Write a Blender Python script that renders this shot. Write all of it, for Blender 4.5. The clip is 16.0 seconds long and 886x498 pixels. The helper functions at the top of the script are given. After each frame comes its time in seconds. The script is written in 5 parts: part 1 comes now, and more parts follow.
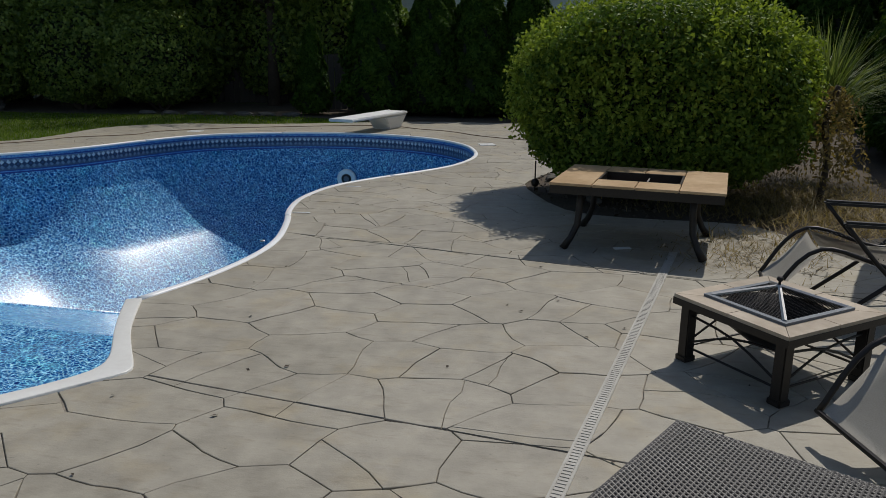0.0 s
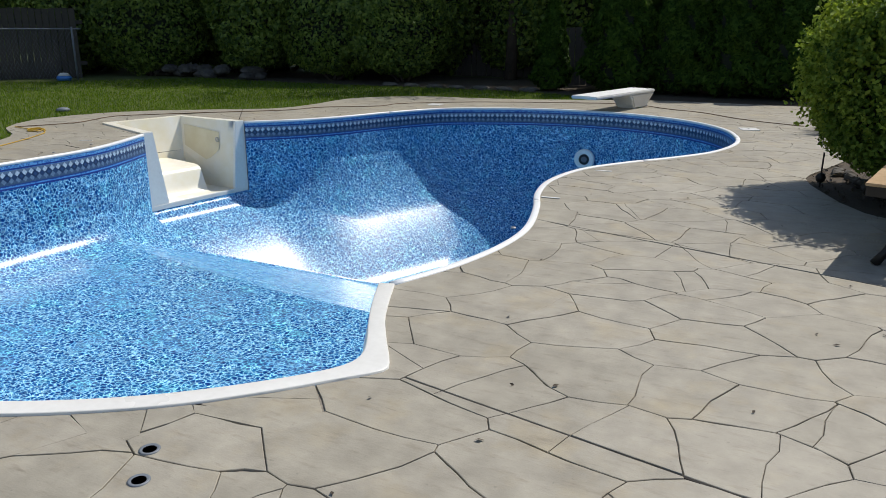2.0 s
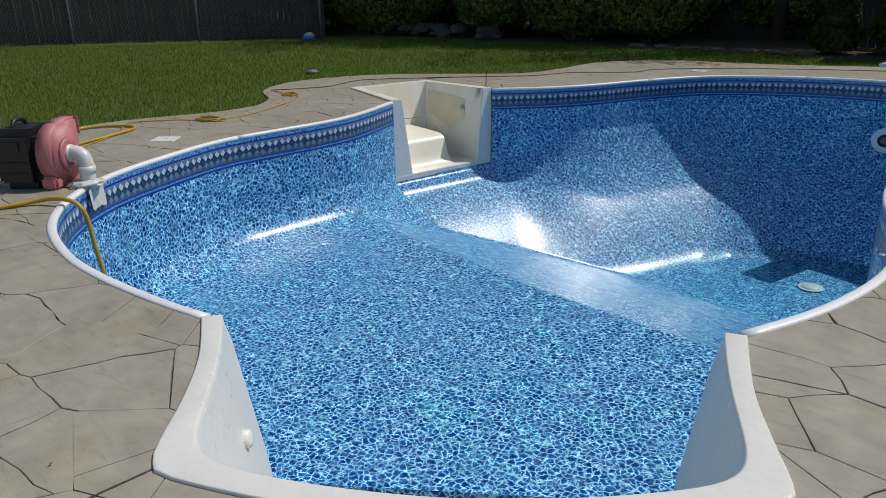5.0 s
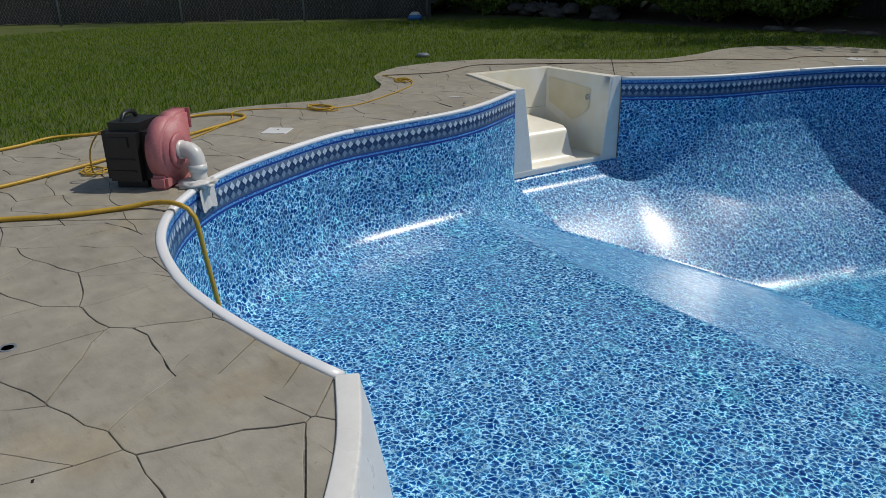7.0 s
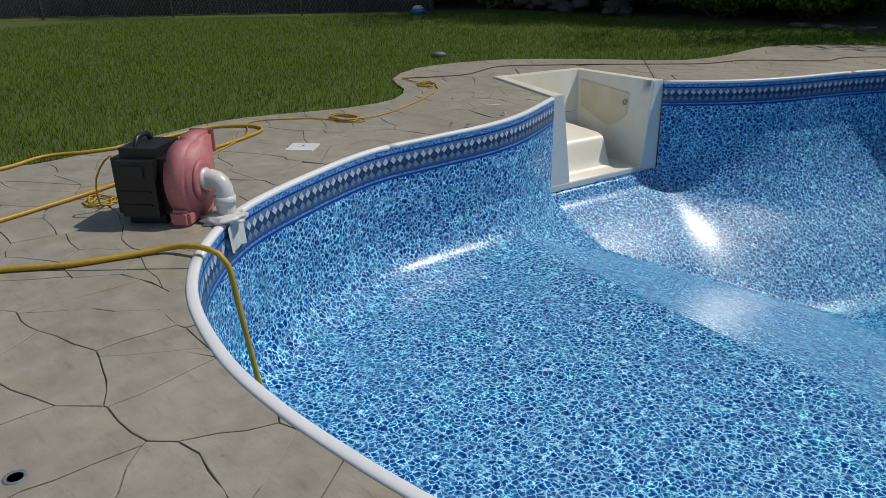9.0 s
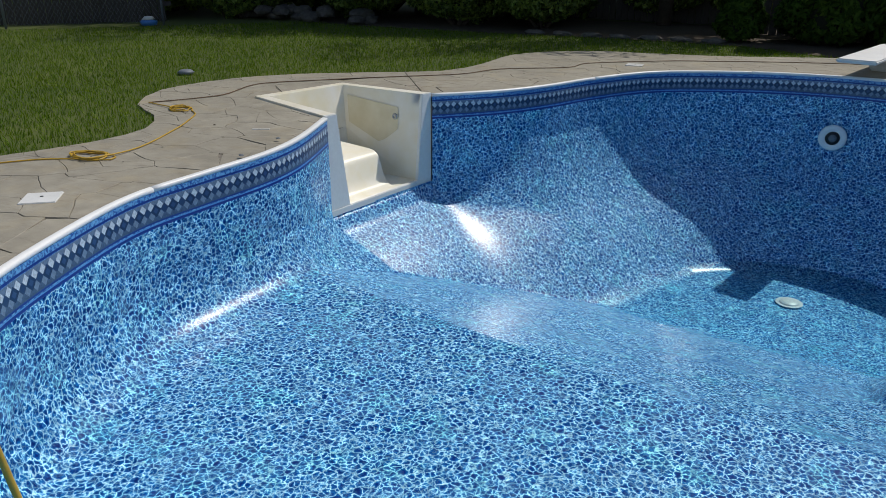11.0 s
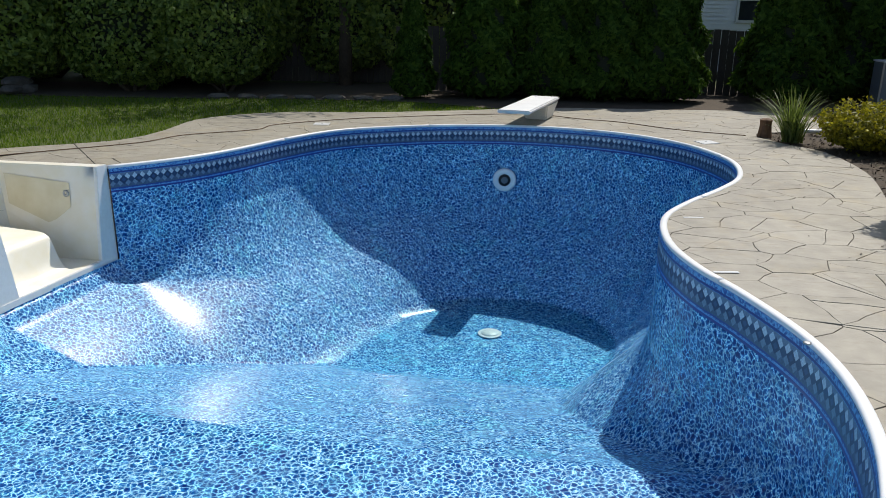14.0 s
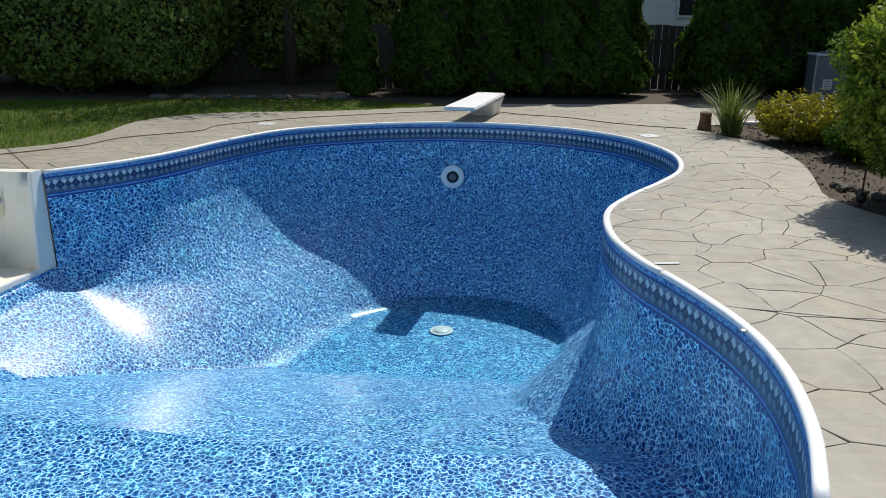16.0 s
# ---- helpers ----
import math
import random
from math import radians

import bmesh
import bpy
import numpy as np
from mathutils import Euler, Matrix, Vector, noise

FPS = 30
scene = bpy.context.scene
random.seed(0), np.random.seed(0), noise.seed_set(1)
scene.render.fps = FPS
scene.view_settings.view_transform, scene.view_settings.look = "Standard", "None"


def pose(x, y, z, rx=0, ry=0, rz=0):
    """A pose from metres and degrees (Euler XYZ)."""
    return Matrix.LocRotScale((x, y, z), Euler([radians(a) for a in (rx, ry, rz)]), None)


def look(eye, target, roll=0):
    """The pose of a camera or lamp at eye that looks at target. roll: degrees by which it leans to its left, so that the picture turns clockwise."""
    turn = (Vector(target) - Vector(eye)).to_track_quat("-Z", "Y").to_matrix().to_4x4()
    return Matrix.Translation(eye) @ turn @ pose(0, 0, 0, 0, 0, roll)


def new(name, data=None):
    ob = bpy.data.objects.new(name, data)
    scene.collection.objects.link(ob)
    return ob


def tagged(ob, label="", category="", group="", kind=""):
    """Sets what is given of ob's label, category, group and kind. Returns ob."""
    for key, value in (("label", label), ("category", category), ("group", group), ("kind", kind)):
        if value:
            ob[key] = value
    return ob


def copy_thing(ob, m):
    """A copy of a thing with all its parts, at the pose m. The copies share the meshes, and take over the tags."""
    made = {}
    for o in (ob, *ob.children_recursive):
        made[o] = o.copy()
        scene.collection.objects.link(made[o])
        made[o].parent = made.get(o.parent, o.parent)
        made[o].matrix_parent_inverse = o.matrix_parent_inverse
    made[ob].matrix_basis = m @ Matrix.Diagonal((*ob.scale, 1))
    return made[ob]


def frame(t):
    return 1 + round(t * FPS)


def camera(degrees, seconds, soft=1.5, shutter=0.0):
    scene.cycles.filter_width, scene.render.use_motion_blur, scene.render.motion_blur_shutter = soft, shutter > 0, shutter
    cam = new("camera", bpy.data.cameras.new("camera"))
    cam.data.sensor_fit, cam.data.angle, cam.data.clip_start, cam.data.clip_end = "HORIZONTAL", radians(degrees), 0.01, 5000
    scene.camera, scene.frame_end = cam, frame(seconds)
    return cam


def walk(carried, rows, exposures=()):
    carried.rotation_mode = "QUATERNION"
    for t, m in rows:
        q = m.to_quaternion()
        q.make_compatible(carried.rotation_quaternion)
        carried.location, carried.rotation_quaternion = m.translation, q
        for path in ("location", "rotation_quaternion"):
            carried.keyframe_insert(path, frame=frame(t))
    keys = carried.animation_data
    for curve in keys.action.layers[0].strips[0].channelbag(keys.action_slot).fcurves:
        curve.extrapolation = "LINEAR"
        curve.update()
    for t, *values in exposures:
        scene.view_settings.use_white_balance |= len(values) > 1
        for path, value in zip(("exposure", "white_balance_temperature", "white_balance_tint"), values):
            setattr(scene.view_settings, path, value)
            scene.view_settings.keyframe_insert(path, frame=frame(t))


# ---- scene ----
cam = camera(60.9, 16.0, soft=0.6)
PATH = [
    (0, (0.912, 0.268, 1.443), (0.606, 2.175, 0.927), 0.3),
    (0.5, (0.85, 0.352, 1.437), (0.449, 2.24, 0.91), 0.9),
    (1, (0.765, 0.519, 1.431), (0.167, 2.347, 0.883), 1.2),
    (1.5, (0.653, 0.613, 1.413), (-0.075, 2.386, 0.842), 1.2),
    (2, (0.468, 0.685, 1.415), (-0.365, 2.409, 0.835), 0.2),
    (2.5, (0.335, 0.76, 1.41), (-0.638, 2.388, 0.776), -0.9),
    (3, (0.203, 0.895, 1.404), (-0.883, 2.444, 0.757), -1.3),
    (3.5, (0.069, 0.996, 1.405), (-1.107, 2.465, 0.727), -1.2),
    (4, (-0.138, 1.053, 1.405), (-1.347, 2.491, 0.719), -1.1),
    (4.2, (-0.226, 1.069, 1.416), (-1.442, 2.502, 0.732), -1.2),
    (6.3, (-1.067, 1.386, 1.46), (-2.412, 2.685, 0.749), -0.9),
    (6.5, (-1.152, 1.409, 1.458), (-2.512, 2.687, 0.739), -1.2),
    (7, (-1.345, 1.466, 1.461), (-2.746, 2.692, 0.732), -1.2),
    (7.5, (-1.57, 1.545, 1.474), (-3.007, 2.728, 0.743), -1.3),
    (8, (-1.778, 1.574, 1.474), (-3.216, 2.748, 0.731), -0.8),
    (8.2, (-1.89, 1.569, 1.48), (-3.318, 2.759, 0.741), -1.0),
    (10.3, (-2.678, 1.792, 1.536), (-3.808, 3.234, 0.734), 1.0),
    (10.5, (-2.722, 1.812, 1.545), (-3.783, 3.313, 0.757), 1.1),
    (11, (-2.837, 1.836, 1.55), (-3.7, 3.479, 0.805), 0.2),
    (11.5, (-2.821, 1.865, 1.547), (-3.505, 3.604, 0.833), 0.1),
    (12, (-2.782, 1.887, 1.536), (-3.332, 3.683, 0.849), 0.1),
    (12.5, (-2.804, 1.908, 1.529), (-3.221, 3.755, 0.884), 0.5),
    (13, (-2.881, 1.956, 1.546), (-3.2, 3.832, 0.93), 0.6),
    (13.5, (-2.835, 1.944, 1.559), (-3.066, 3.836, 0.954), 0.6),
    (14, (-2.801, 1.971, 1.548), (-2.964, 3.873, 0.951), 0.6),
    (14.5, (-2.79, 1.974, 1.548), (-2.895, 3.88, 0.948), 0.6),
    (15, (-2.777, 1.976, 1.551), (-2.847, 3.882, 0.95), 0.4),
    (15.5, (-2.765, 1.968, 1.553), (-2.806, 3.876, 0.953), 0.3),
    (16, (-2.744, 1.983, 1.551), (-2.785, 3.89, 0.948), 0.2),
]
walk(cam, [(t, look(eye, goal, lean)) for t, eye, goal, lean in PATH],
     exposures=[(0.0, -0.68), (0.5, -0.04), (1.0, 0.05), (1.5, -0.03), (2.5, -0.16), (3.5, -0.41), (4.2, -0.47), (6.3, -0.66), (8.2, -0.67), (10.3, -0.59), (11.5, -0.40), (13.0, -0.08), (14.0, -0.01), (16.0, 0.02)])

# ---- world and sun ----
TO_SUN = Vector((0.33, 0.62, 1.0)).normalized()
world = bpy.data.worlds.new("world")
scene.world = world
world.use_nodes = True
wn = world.node_tree.nodes
sky = wn.new("ShaderNodeTexSky")
sky.sky_type, sky.sun_disc = "NISHITA", False
sky.sun_elevation, sky.sun_rotation = radians(54.9), radians(28)
world.node_tree.links.new(sky.outputs[0], wn["Background"].inputs[0])
wn["Background"].inputs[1].default_value = 0.125
sun = new("sun", bpy.data.lights.new("sun", "SUN"))
sun.data.energy, sun.data.angle, sun.data.color = 4.2, radians(0.5), (1.0, 0.955, 0.88)
sun.matrix_world = Matrix.Translation((0, 0, 20)) @ TO_SUN.to_track_quat("Z", "Y").to_matrix().to_4x4()


# ---- materials ----
class Mat:
    """A node material with small helpers to wire it."""

    def __init__(self, name):
        self.mat = bpy.data.materials.new(name)
        self.mat.use_nodes = True
        self.n, self.l = self.mat.node_tree.nodes, self.mat.node_tree.links
        self.bsdf = self.n["Principled BSDF"]

    def node(self, kind, **values):
        nd = self.n.new(kind)
        for k, v in values.items():
            if k in nd.inputs:
                self.set(nd.inputs[k], v)
        return nd

    def set(self, socket, v):
        if hasattr(v, "is_linked"):
            self.l.new(v, socket)
        else:
            socket.default_value = v

    def math(self, op, a, b=0.0, c=0.0):
        nd = self.n.new("ShaderNodeMath")
        nd.operation = op
        for s, v in zip(nd.inputs, (a, b, c)):
            self.set(s, v)
        return nd.outputs[0]

    def noise(self, vec, scale, detail=4.0, rough=0.55):
        nd = self.node("ShaderNodeTexNoise", Vector=vec, Scale=scale, Detail=detail, Roughness=rough)
        return nd.outputs["Fac"]

    def ramp(self, fac, *stops):
        nd = self.n.new("ShaderNodeValToRGB")
        self.l.new(fac, nd.inputs[0])
        e = nd.color_ramp.elements
        while len(e) < len(stops):
            e.new(0.5)
        for el, (p, c) in zip(e, stops):
            el.position, el.color = p, (*c, 1.0) if len(c) == 3 else c
        return nd.outputs[0]

    def mix(self, fac, a, b, kind="MIX"):
        nd = self.n.new("ShaderNodeMix")
        nd.data_type, nd.blend_type = "RGBA", kind
        for i, v in ((0, fac), (6, a), (7, b)):
            if isinstance(v, tuple) and len(v) == 3:
                v = (*v, 1.0)
            self.set(nd.inputs[i], v)
        return nd.outputs[2]

    def coord(self, which="Object"):
        return self.n.new("ShaderNodeTexCoord").outputs[which]

    def bump(self, height, strength=0.3, distance=0.01):
        nd = self.node("ShaderNodeBump", Strength=strength, Distance=distance, Height=height)
        self.l.new(nd.outputs[0], self.bsdf.inputs["Normal"])

    def done(self, base=None, rough=None, metal=0.0, spec=0.5):
        b = self.bsdf.inputs
        if base is not None:
            self.set(b["Base Color"], (*base, 1.0) if isinstance(base, tuple) else base)
        if rough is not None:
            self.set(b["Roughness"], rough)
        b["Metallic"].default_value = metal
        b["Specular IOR Level"].default_value = spec
        return self.mat


def surf(name, dark, light, grain=40.0, broad=3.0, rough=0.6, bump=0.2, metal=0.0, spec=0.5, vary=0.12):
    """A plain surface with grain, broad stains and fine relief."""
    m = Mat(name)
    co = m.coord()
    g, s = m.noise(co, grain, 6.0), m.noise(co, broad, 4.0)
    col = m.ramp(m.math("ADD", m.math("MULTIPLY", g, 0.45), m.math("MULTIPLY", s, 0.55)), (0.3, dark), (0.7, light))
    rnd = m.n.new("ShaderNodeObjectInfo").outputs["Random"]
    col = m.mix(1.0, col, m.ramp(rnd, (0.0, (1 - vary,) * 3), (1.0, (1.0,) * 3)), "MULTIPLY")
    m.bump(g, bump, 0.004)
    r = m.math("ADD", m.math("MULTIPLY", s, 0.25), rough - 0.12)
    return m.done(col, r, metal, spec)


def leaf_mat(name, dark, light, rough=0.45, spec=0.4):
    m = Mat(name)
    rnd = m.n.new("ShaderNodeNewGeometry").outputs["Random Per Island"]
    broad = m.noise(m.coord(), 1.6, 3.0)
    fac = m.math("ADD", m.math("MULTIPLY", rnd, 0.6), m.math("MULTIPLY", broad, 0.4))
    col = m.ramp(fac, (0.2, dark), (0.8, light))
    m.bsdf.inputs["Transmission Weight"].default_value = 0.0
    mat = m.done(col, rough, 0.0, spec)
    tr = m.n.new("ShaderNodeBsdfTranslucent")
    m.l.new(m.mix(1.0, col, (1.0, 1.0, 0.55), "MULTIPLY"), tr.inputs[0])
    mx = m.n.new("ShaderNodeMixShader")
    mx.inputs[0].default_value = 0.42
    m.l.new(m.bsdf.outputs[0], mx.inputs[1])
    m.l.new(tr.outputs[0], mx.inputs[2])
    m.l.new(mx.outputs[0], m.n["Material Output"].inputs[0])
    return mat


def liner_mat():
    """Glossy vinyl with a printed net of pale veins on blue."""
    m = Mat("pool_liner")
    co = m.coord()
    wob = m.node("ShaderNodeTexNoise", Vector=co, Scale=16.0, Detail=2.0)
    off = m.n.new("ShaderNodeVectorMath")
    off.operation = "MULTIPLY_ADD"
    m.l.new(wob.outputs["Color"], off.inputs[0])
    off.inputs[1].default_value = (0.05, 0.05, 0.05)
    m.l.new(co, off.inputs[2])
    curl = m.node("ShaderNodeTexNoise", Vector=co, Scale=48.0, Detail=2.0)
    off2 = m.n.new("ShaderNodeVectorMath")
    off2.operation = "MULTIPLY_ADD"
    m.l.new(curl.outputs["Color"], off2.inputs[0])
    off2.inputs[1].default_value = (0.028, 0.028, 0.028)
    m.l.new(off.outputs[0], off2.inputs[2])

    def net(scale):
        v = m.n.new("ShaderNodeTexVoronoi")
        v.feature = "DISTANCE_TO_EDGE"
        m.l.new(off2.outputs[0], v.inputs["Vector"])
        v.inputs["Scale"].default_value = scale
        return v.outputs["Distance"]

    big, small = net(25.0), net(38.0)
    col = m.ramp(big, (0.0, (0.60, 0.92, 1.0)), (0.048, (0.22, 0.59, 0.87)), (0.115, (0.003, 0.138, 0.46)), (0.33, (0.0005, 0.026, 0.185)))
    fine = m.ramp(small, (0.0, (0.36, 0.74, 0.92)), (0.10, (0.006, 0.19, 0.53)), (0.36, (0.0005, 0.034, 0.21)))
    patch = m.ramp(m.noise(co, 9.0, 2.0), (0.40, (0.0,) * 3), (0.62, (1.0,) * 3))
    col = m.mix(m.math("MULTIPLY", patch, 0.4), col, fine)
    worn = m.ramp(m.noise(co, 19.0, 3.0), (0.38, (0.50, 0.54, 0.60)), (0.62, (1.42, 1.38, 1.24)))
    col = m.mix(0.75, col, m.mix(1.0, col, worn, "MULTIPLY"))
    teal = m.ramp(m.noise(co, 4.0, 3.0), (0.52, (0.0,) * 3), (0.72, (0.45,) * 3))
    col = m.mix(teal, col, m.mix(1.0, col, (0.75, 1.35, 1.05), "MULTIPLY"))
    m.bump(m.noise(co, 30.0, 3.0), 0.22, 0.006)
    return m.done(col, m.math("ADD", m.math("MULTIPLY", m.noise(co, 2.0), 0.08), 0.23), 0.0, 0.28)


def border_mat():
    """The printed border under the coping: stripes and a row of diamonds. UV in metres, v downwards."""
    m = Mat("liner_border")
    sep = m.n.new("ShaderNodeSeparateXYZ")
    m.l.new(m.coord("UV"), sep.inputs[0])
    u, v = sep.outputs[0], sep.outputs[1]
    pitch = 0.155

    def saw(shift, period):
        f = m.math("FRACT", m.math("ADD", m.math("DIVIDE", u, period), shift))
        return m.math("MULTIPLY", m.math("ABSOLUTE", m.math("SUBTRACT", f, 0.5)), period)

    def diamond(d, v0, r, tall=1.0):
        q = m.math("MULTIPLY", m.math("ABSOLUTE", m.math("SUBTRACT", v, v0)), tall)
        return m.math("LESS_THAN", m.math("ADD", d, q), r)

    def band(a, b):
        return m.math("MULTIPLY", m.math("GREATER_THAN", v, a), m.math("LESS_THAN", v, b))

    net = m.noise(m.coord(), 55.0, 3.0)
    blue = m.ramp(net, (0.40, (0.006, 0.07, 0.32)), (0.56, (0.16, 0.40, 0.70)))
    grey = m.ramp(m.math("DIVIDE", v, 0.25), (0.22, (0.15, 0.22, 0.33)), (0.75, (0.06, 0.11, 0.20)))
    mott = m.ramp(m.noise(m.coord(), 90.0, 4.0), (0.3, (0.7,) * 3), (0.7, (1.15,) * 3))
    grey = m.mix(1.0, grey, mott, "MULTIPLY")
    col = m.mix(band(0.055, 0.205), blue, grey)
    quarter = saw(0.5, pitch / 2)
    col = m.mix(diamond(quarter, 0.098, 0.031, 0.85), col, m.mix(1.0, (0.55, 0.64, 0.72), mott, "MULTIPLY"))
    col = m.mix(diamond(quarter, 0.162, 0.029, 0.85), col, m.mix(1.0, (0.17, 0.25, 0.36), mott, "MULTIPLY"))
    col = m.mix(diamond(saw(0.25, pitch), 0.13, 0.048), col, (0.010, 0.035, 0.10))
    col = m.mix(diamond(saw(0.25, pitch), 0.13, 0.022), col, (0.03, 0.07, 0.17))
    col = m.mix(diamond(saw(0.75, pitch), 0.13, 0.036), col, (0.018, 0.05, 0.13))
    col = m.mix(band(0.036, 0.052), col, (0.006, 0.035, 0.23))
    col = m.mix(band(0.205, 0.217), col, (0.008, 0.045, 0.26))
    col = m.mix(band(0.225, 0.233), col, (0.09, 0.28, 0.62))
    col = m.mix(band(0.233, 0.26), col, (0.006, 0.035, 0.25))
    return m.done(col, 0.33, 0.0, 0.5)


def stone_mat(name, a, b, vary):
    m = Mat(name)
    co = m.coord()
    fine, mid, wide = m.noise(co, 120.0, 5.0), m.noise(co, 7.0, 6.0, 0.6), m.noise(co, 0.9, 4.0)
    mixv = m.math("ADD", m.math("MULTIPLY", mid, 0.6), m.math("MULTIPLY", wide, 0.4))
    col = m.ramp(mixv, (0.32, a), (0.68, b))
    rnd = m.n.new("ShaderNodeObjectInfo").outputs["Random"]
    col = m.mix(1.0, col, m.ramp(rnd, (0.0, (1 - vary, 1 - vary, 1 - vary * 1.2)), (1.0, (1.0,) * 3)), "MULTIPLY")
    streak = m.n.new("ShaderNodeMapping")
    streak.inputs["Rotation"].default_value = (0, 0, 0.35)
    streak.inputs["Scale"].default_value = (3.5, 13.0, 1.0)
    m.l.new(co, streak.inputs[0])
    st = m.noise(streak.outputs[0], 1.6, 5.0, 0.65)
    col = m.mix(m.ramp(st, (0.56, (0.0,) * 3), (0.72, (0.55,) * 3)), col, m.mix(1.0, col, (0.64, 0.59, 0.54), "MULTIPLY"))
    scratch = m.n.new("ShaderNodeMapping")
    scratch.inputs["Rotation"].default_value = (0, 0, 0.25)
    scratch.inputs["Scale"].default_value = (7.0, 44.0, 1.0)
    m.l.new(co, scratch.inputs[0])
    sc_ = m.ramp(m.noise(scratch.outputs[0], 1.0, 3.0, 0.6), (0.64, (0.0,) * 3), (0.74, (0.35,) * 3))
    col = m.mix(sc_, col, m.mix(1.0, col, (0.48, 0.44, 0.40), "MULTIPLY"))
    buff = m.ramp(m.noise(co, 2.3, 5.0, 0.65), (0.52, (0.0,) * 3), (0.70, (0.6,) * 3))
    col = m.mix(buff, col, m.mix(1.0, col, (1.10, 1.0, 0.80), "MULTIPLY"))
    speck = m.ramp(m.noise(co, 38.0, 2.0), (0.70, (1.0,) * 3), (0.76, (0.55,) * 3))
    col = m.mix(0.5, col, m.mix(1.0, col, speck, "MULTIPLY"))
    h = m.math("ADD", m.math("MULTIPLY", fine, 0.25), m.math("ADD", m.math("MULTIPLY", mid, 0.6), m.math("MULTIPLY", st, 0.6)))
    m.bump(h, 0.45, 0.008)
    return m.done(col, m.math("ADD", m.math("MULTIPLY", mid, 0.3), 0.42), 0.0, 0.4)


def water_mat():
    m = Mat("pool_water")
    tr, gl, mx = (m.n.new(k) for k in ("ShaderNodeBsdfTransparent", "ShaderNodeBsdfGlossy", "ShaderNodeMixShader"))
    tr.inputs[0].default_value = (0.70, 0.93, 0.95, 1)
    gl.inputs["Roughness"].default_value = 0.02
    bp = m.node("ShaderNodeBump", Strength=0.12, Distance=0.02, Height=m.noise(m.coord(), 9.0, 2.0))
    m.l.new(bp.outputs[0], gl.inputs["Normal"])
    fr = m.node("ShaderNodeFresnel", IOR=1.33)
    m.l.new(fr.outputs[0], mx.inputs[0])
    m.l.new(tr.outputs[0], mx.inputs[1])
    m.l.new(gl.outputs[0], mx.inputs[2])
    m.l.new(mx.outputs[0], m.n["Material Output"].inputs[0])
    return m.mat


LINER, BORDER, WATER = liner_mat(), border_mat(), water_mat()
STONE = stone_mat("stamped_concrete", (0.245, 0.222, 0.178), (0.41, 0.376, 0.305), 0.07)
AGED = surf("aged_fibreglass", (0.80, 0.72, 0.50), (0.90, 0.88, 0.82), 5, 1.1, 0.34, 0.04)
STAINED = surf("yellowed_fibreglass", (0.70, 0.62, 0.40), (0.84, 0.78, 0.60), 6, 2.0, 0.4, 0.04)
SEAL = surf("joint_dirt", (0.008, 0.007, 0.006), (0.045, 0.038, 0.030), 30, 3, 0.9, 0.4)
JOINT = surf("concrete_joint", (0.045, 0.038, 0.030), (0.36, 0.32, 0.26), 2.6, 40, 0.8, 0.3)
COPING = surf("coping_aluminium_white", (0.78, 0.79, 0.79), (0.90, 0.90, 0.89), 90, 2.0, 0.38, 0.05)
FIBRE = surf("white_fibreglass", (0.76, 0.74, 0.69), (0.88, 0.87, 0.82), 30, 2.2, 0.30, 0.04)
WHITE = surf("white_plastic", (0.66, 0.66, 0.64), (0.80, 0.80, 0.78), 60, 4.0, 0.35, 0.05)
LAMPWHITE = surf("bright_white_plastic", (0.86, 0.86, 0.84), (0.92, 0.92, 0.90), 60, 4.0, 0.4, 0.02, vary=0.0)
BOARDTOP = surf("sanded_white_board", (0.62, 0.62, 0.60), (0.78, 0.78, 0.76), 160, 3.0, 0.6, 0.3)
LAWN = surf("lawn_soil", (0.035, 0.060, 0.008), (0.10, 0.12, 0.020), 30, 0.7, 0.9, 0.6, vary=0.0)
GRASS = leaf_mat("grass_blade", (0.054, 0.126, 0.007), (0.19, 0.27, 0.026), 0.6, 0.12)
SOIL = surf("bed_soil", (0.030, 0.021, 0.013), (0.105, 0.075, 0.045), 45, 3.0, 0.9, 0.8)
STRAW = leaf_mat("dry_straw", (0.10, 0.075, 0.025), (0.36, 0.27, 0.11), 0.6, 0.3)
LEAF_BUSH = leaf_mat("bush_leaf", (0.045, 0.095, 0.012), (0.20, 0.29, 0.045), 0.5, 0.15)
LEAF_SHOOT = leaf_mat("young_shoot_leaf", (0.13, 0.19, 0.02), (0.34, 0.43, 0.07), 0.5, 0.12)
LEAF_THUJA = leaf_mat("thuja_leaf", (0.016, 0.046, 0.006), (0.085, 0.155, 0.022), 0.6, 0.1)
LEAF_TREE = leaf_mat("tree_leaf", (0.045, 0.095, 0.016), (0.30, 0.40, 0.085), 0.45, 0.4)
LEAF_YELLOW = leaf_mat("golden_juniper_leaf", (0.12, 0.12, 0.012), (0.42, 0.38, 0.03), 0.5, 0.3)
LEAF_GRASSY = leaf_mat("ornamental_grass_leaf", (0.06, 0.10, 0.02), (0.22, 0.27, 0.09), 0.45, 0.4)
# near-black green: the shade deep inside a crown, put into a colour
CROWN_SHADE = surf("crown_inner_shade", (0.004, 0.008, 0.003), (0.014, 0.022, 0.008), 9, 2, 0.9, 0.5)
BARK = surf("bark", (0.035, 0.026, 0.018), (0.10, 0.075, 0.055), 22, 4, 0.9, 0.9)
OLDWOOD = surf("weathered_fence_wood", (0.030, 0.026, 0.021), (0.085, 0.073, 0.062), 35, 1.5, 0.85, 0.5)
ROCK = surf("garden_rock", (0.05, 0.045, 0.038), (0.14, 0.125, 0.105), 14, 3, 0.85, 0.7)
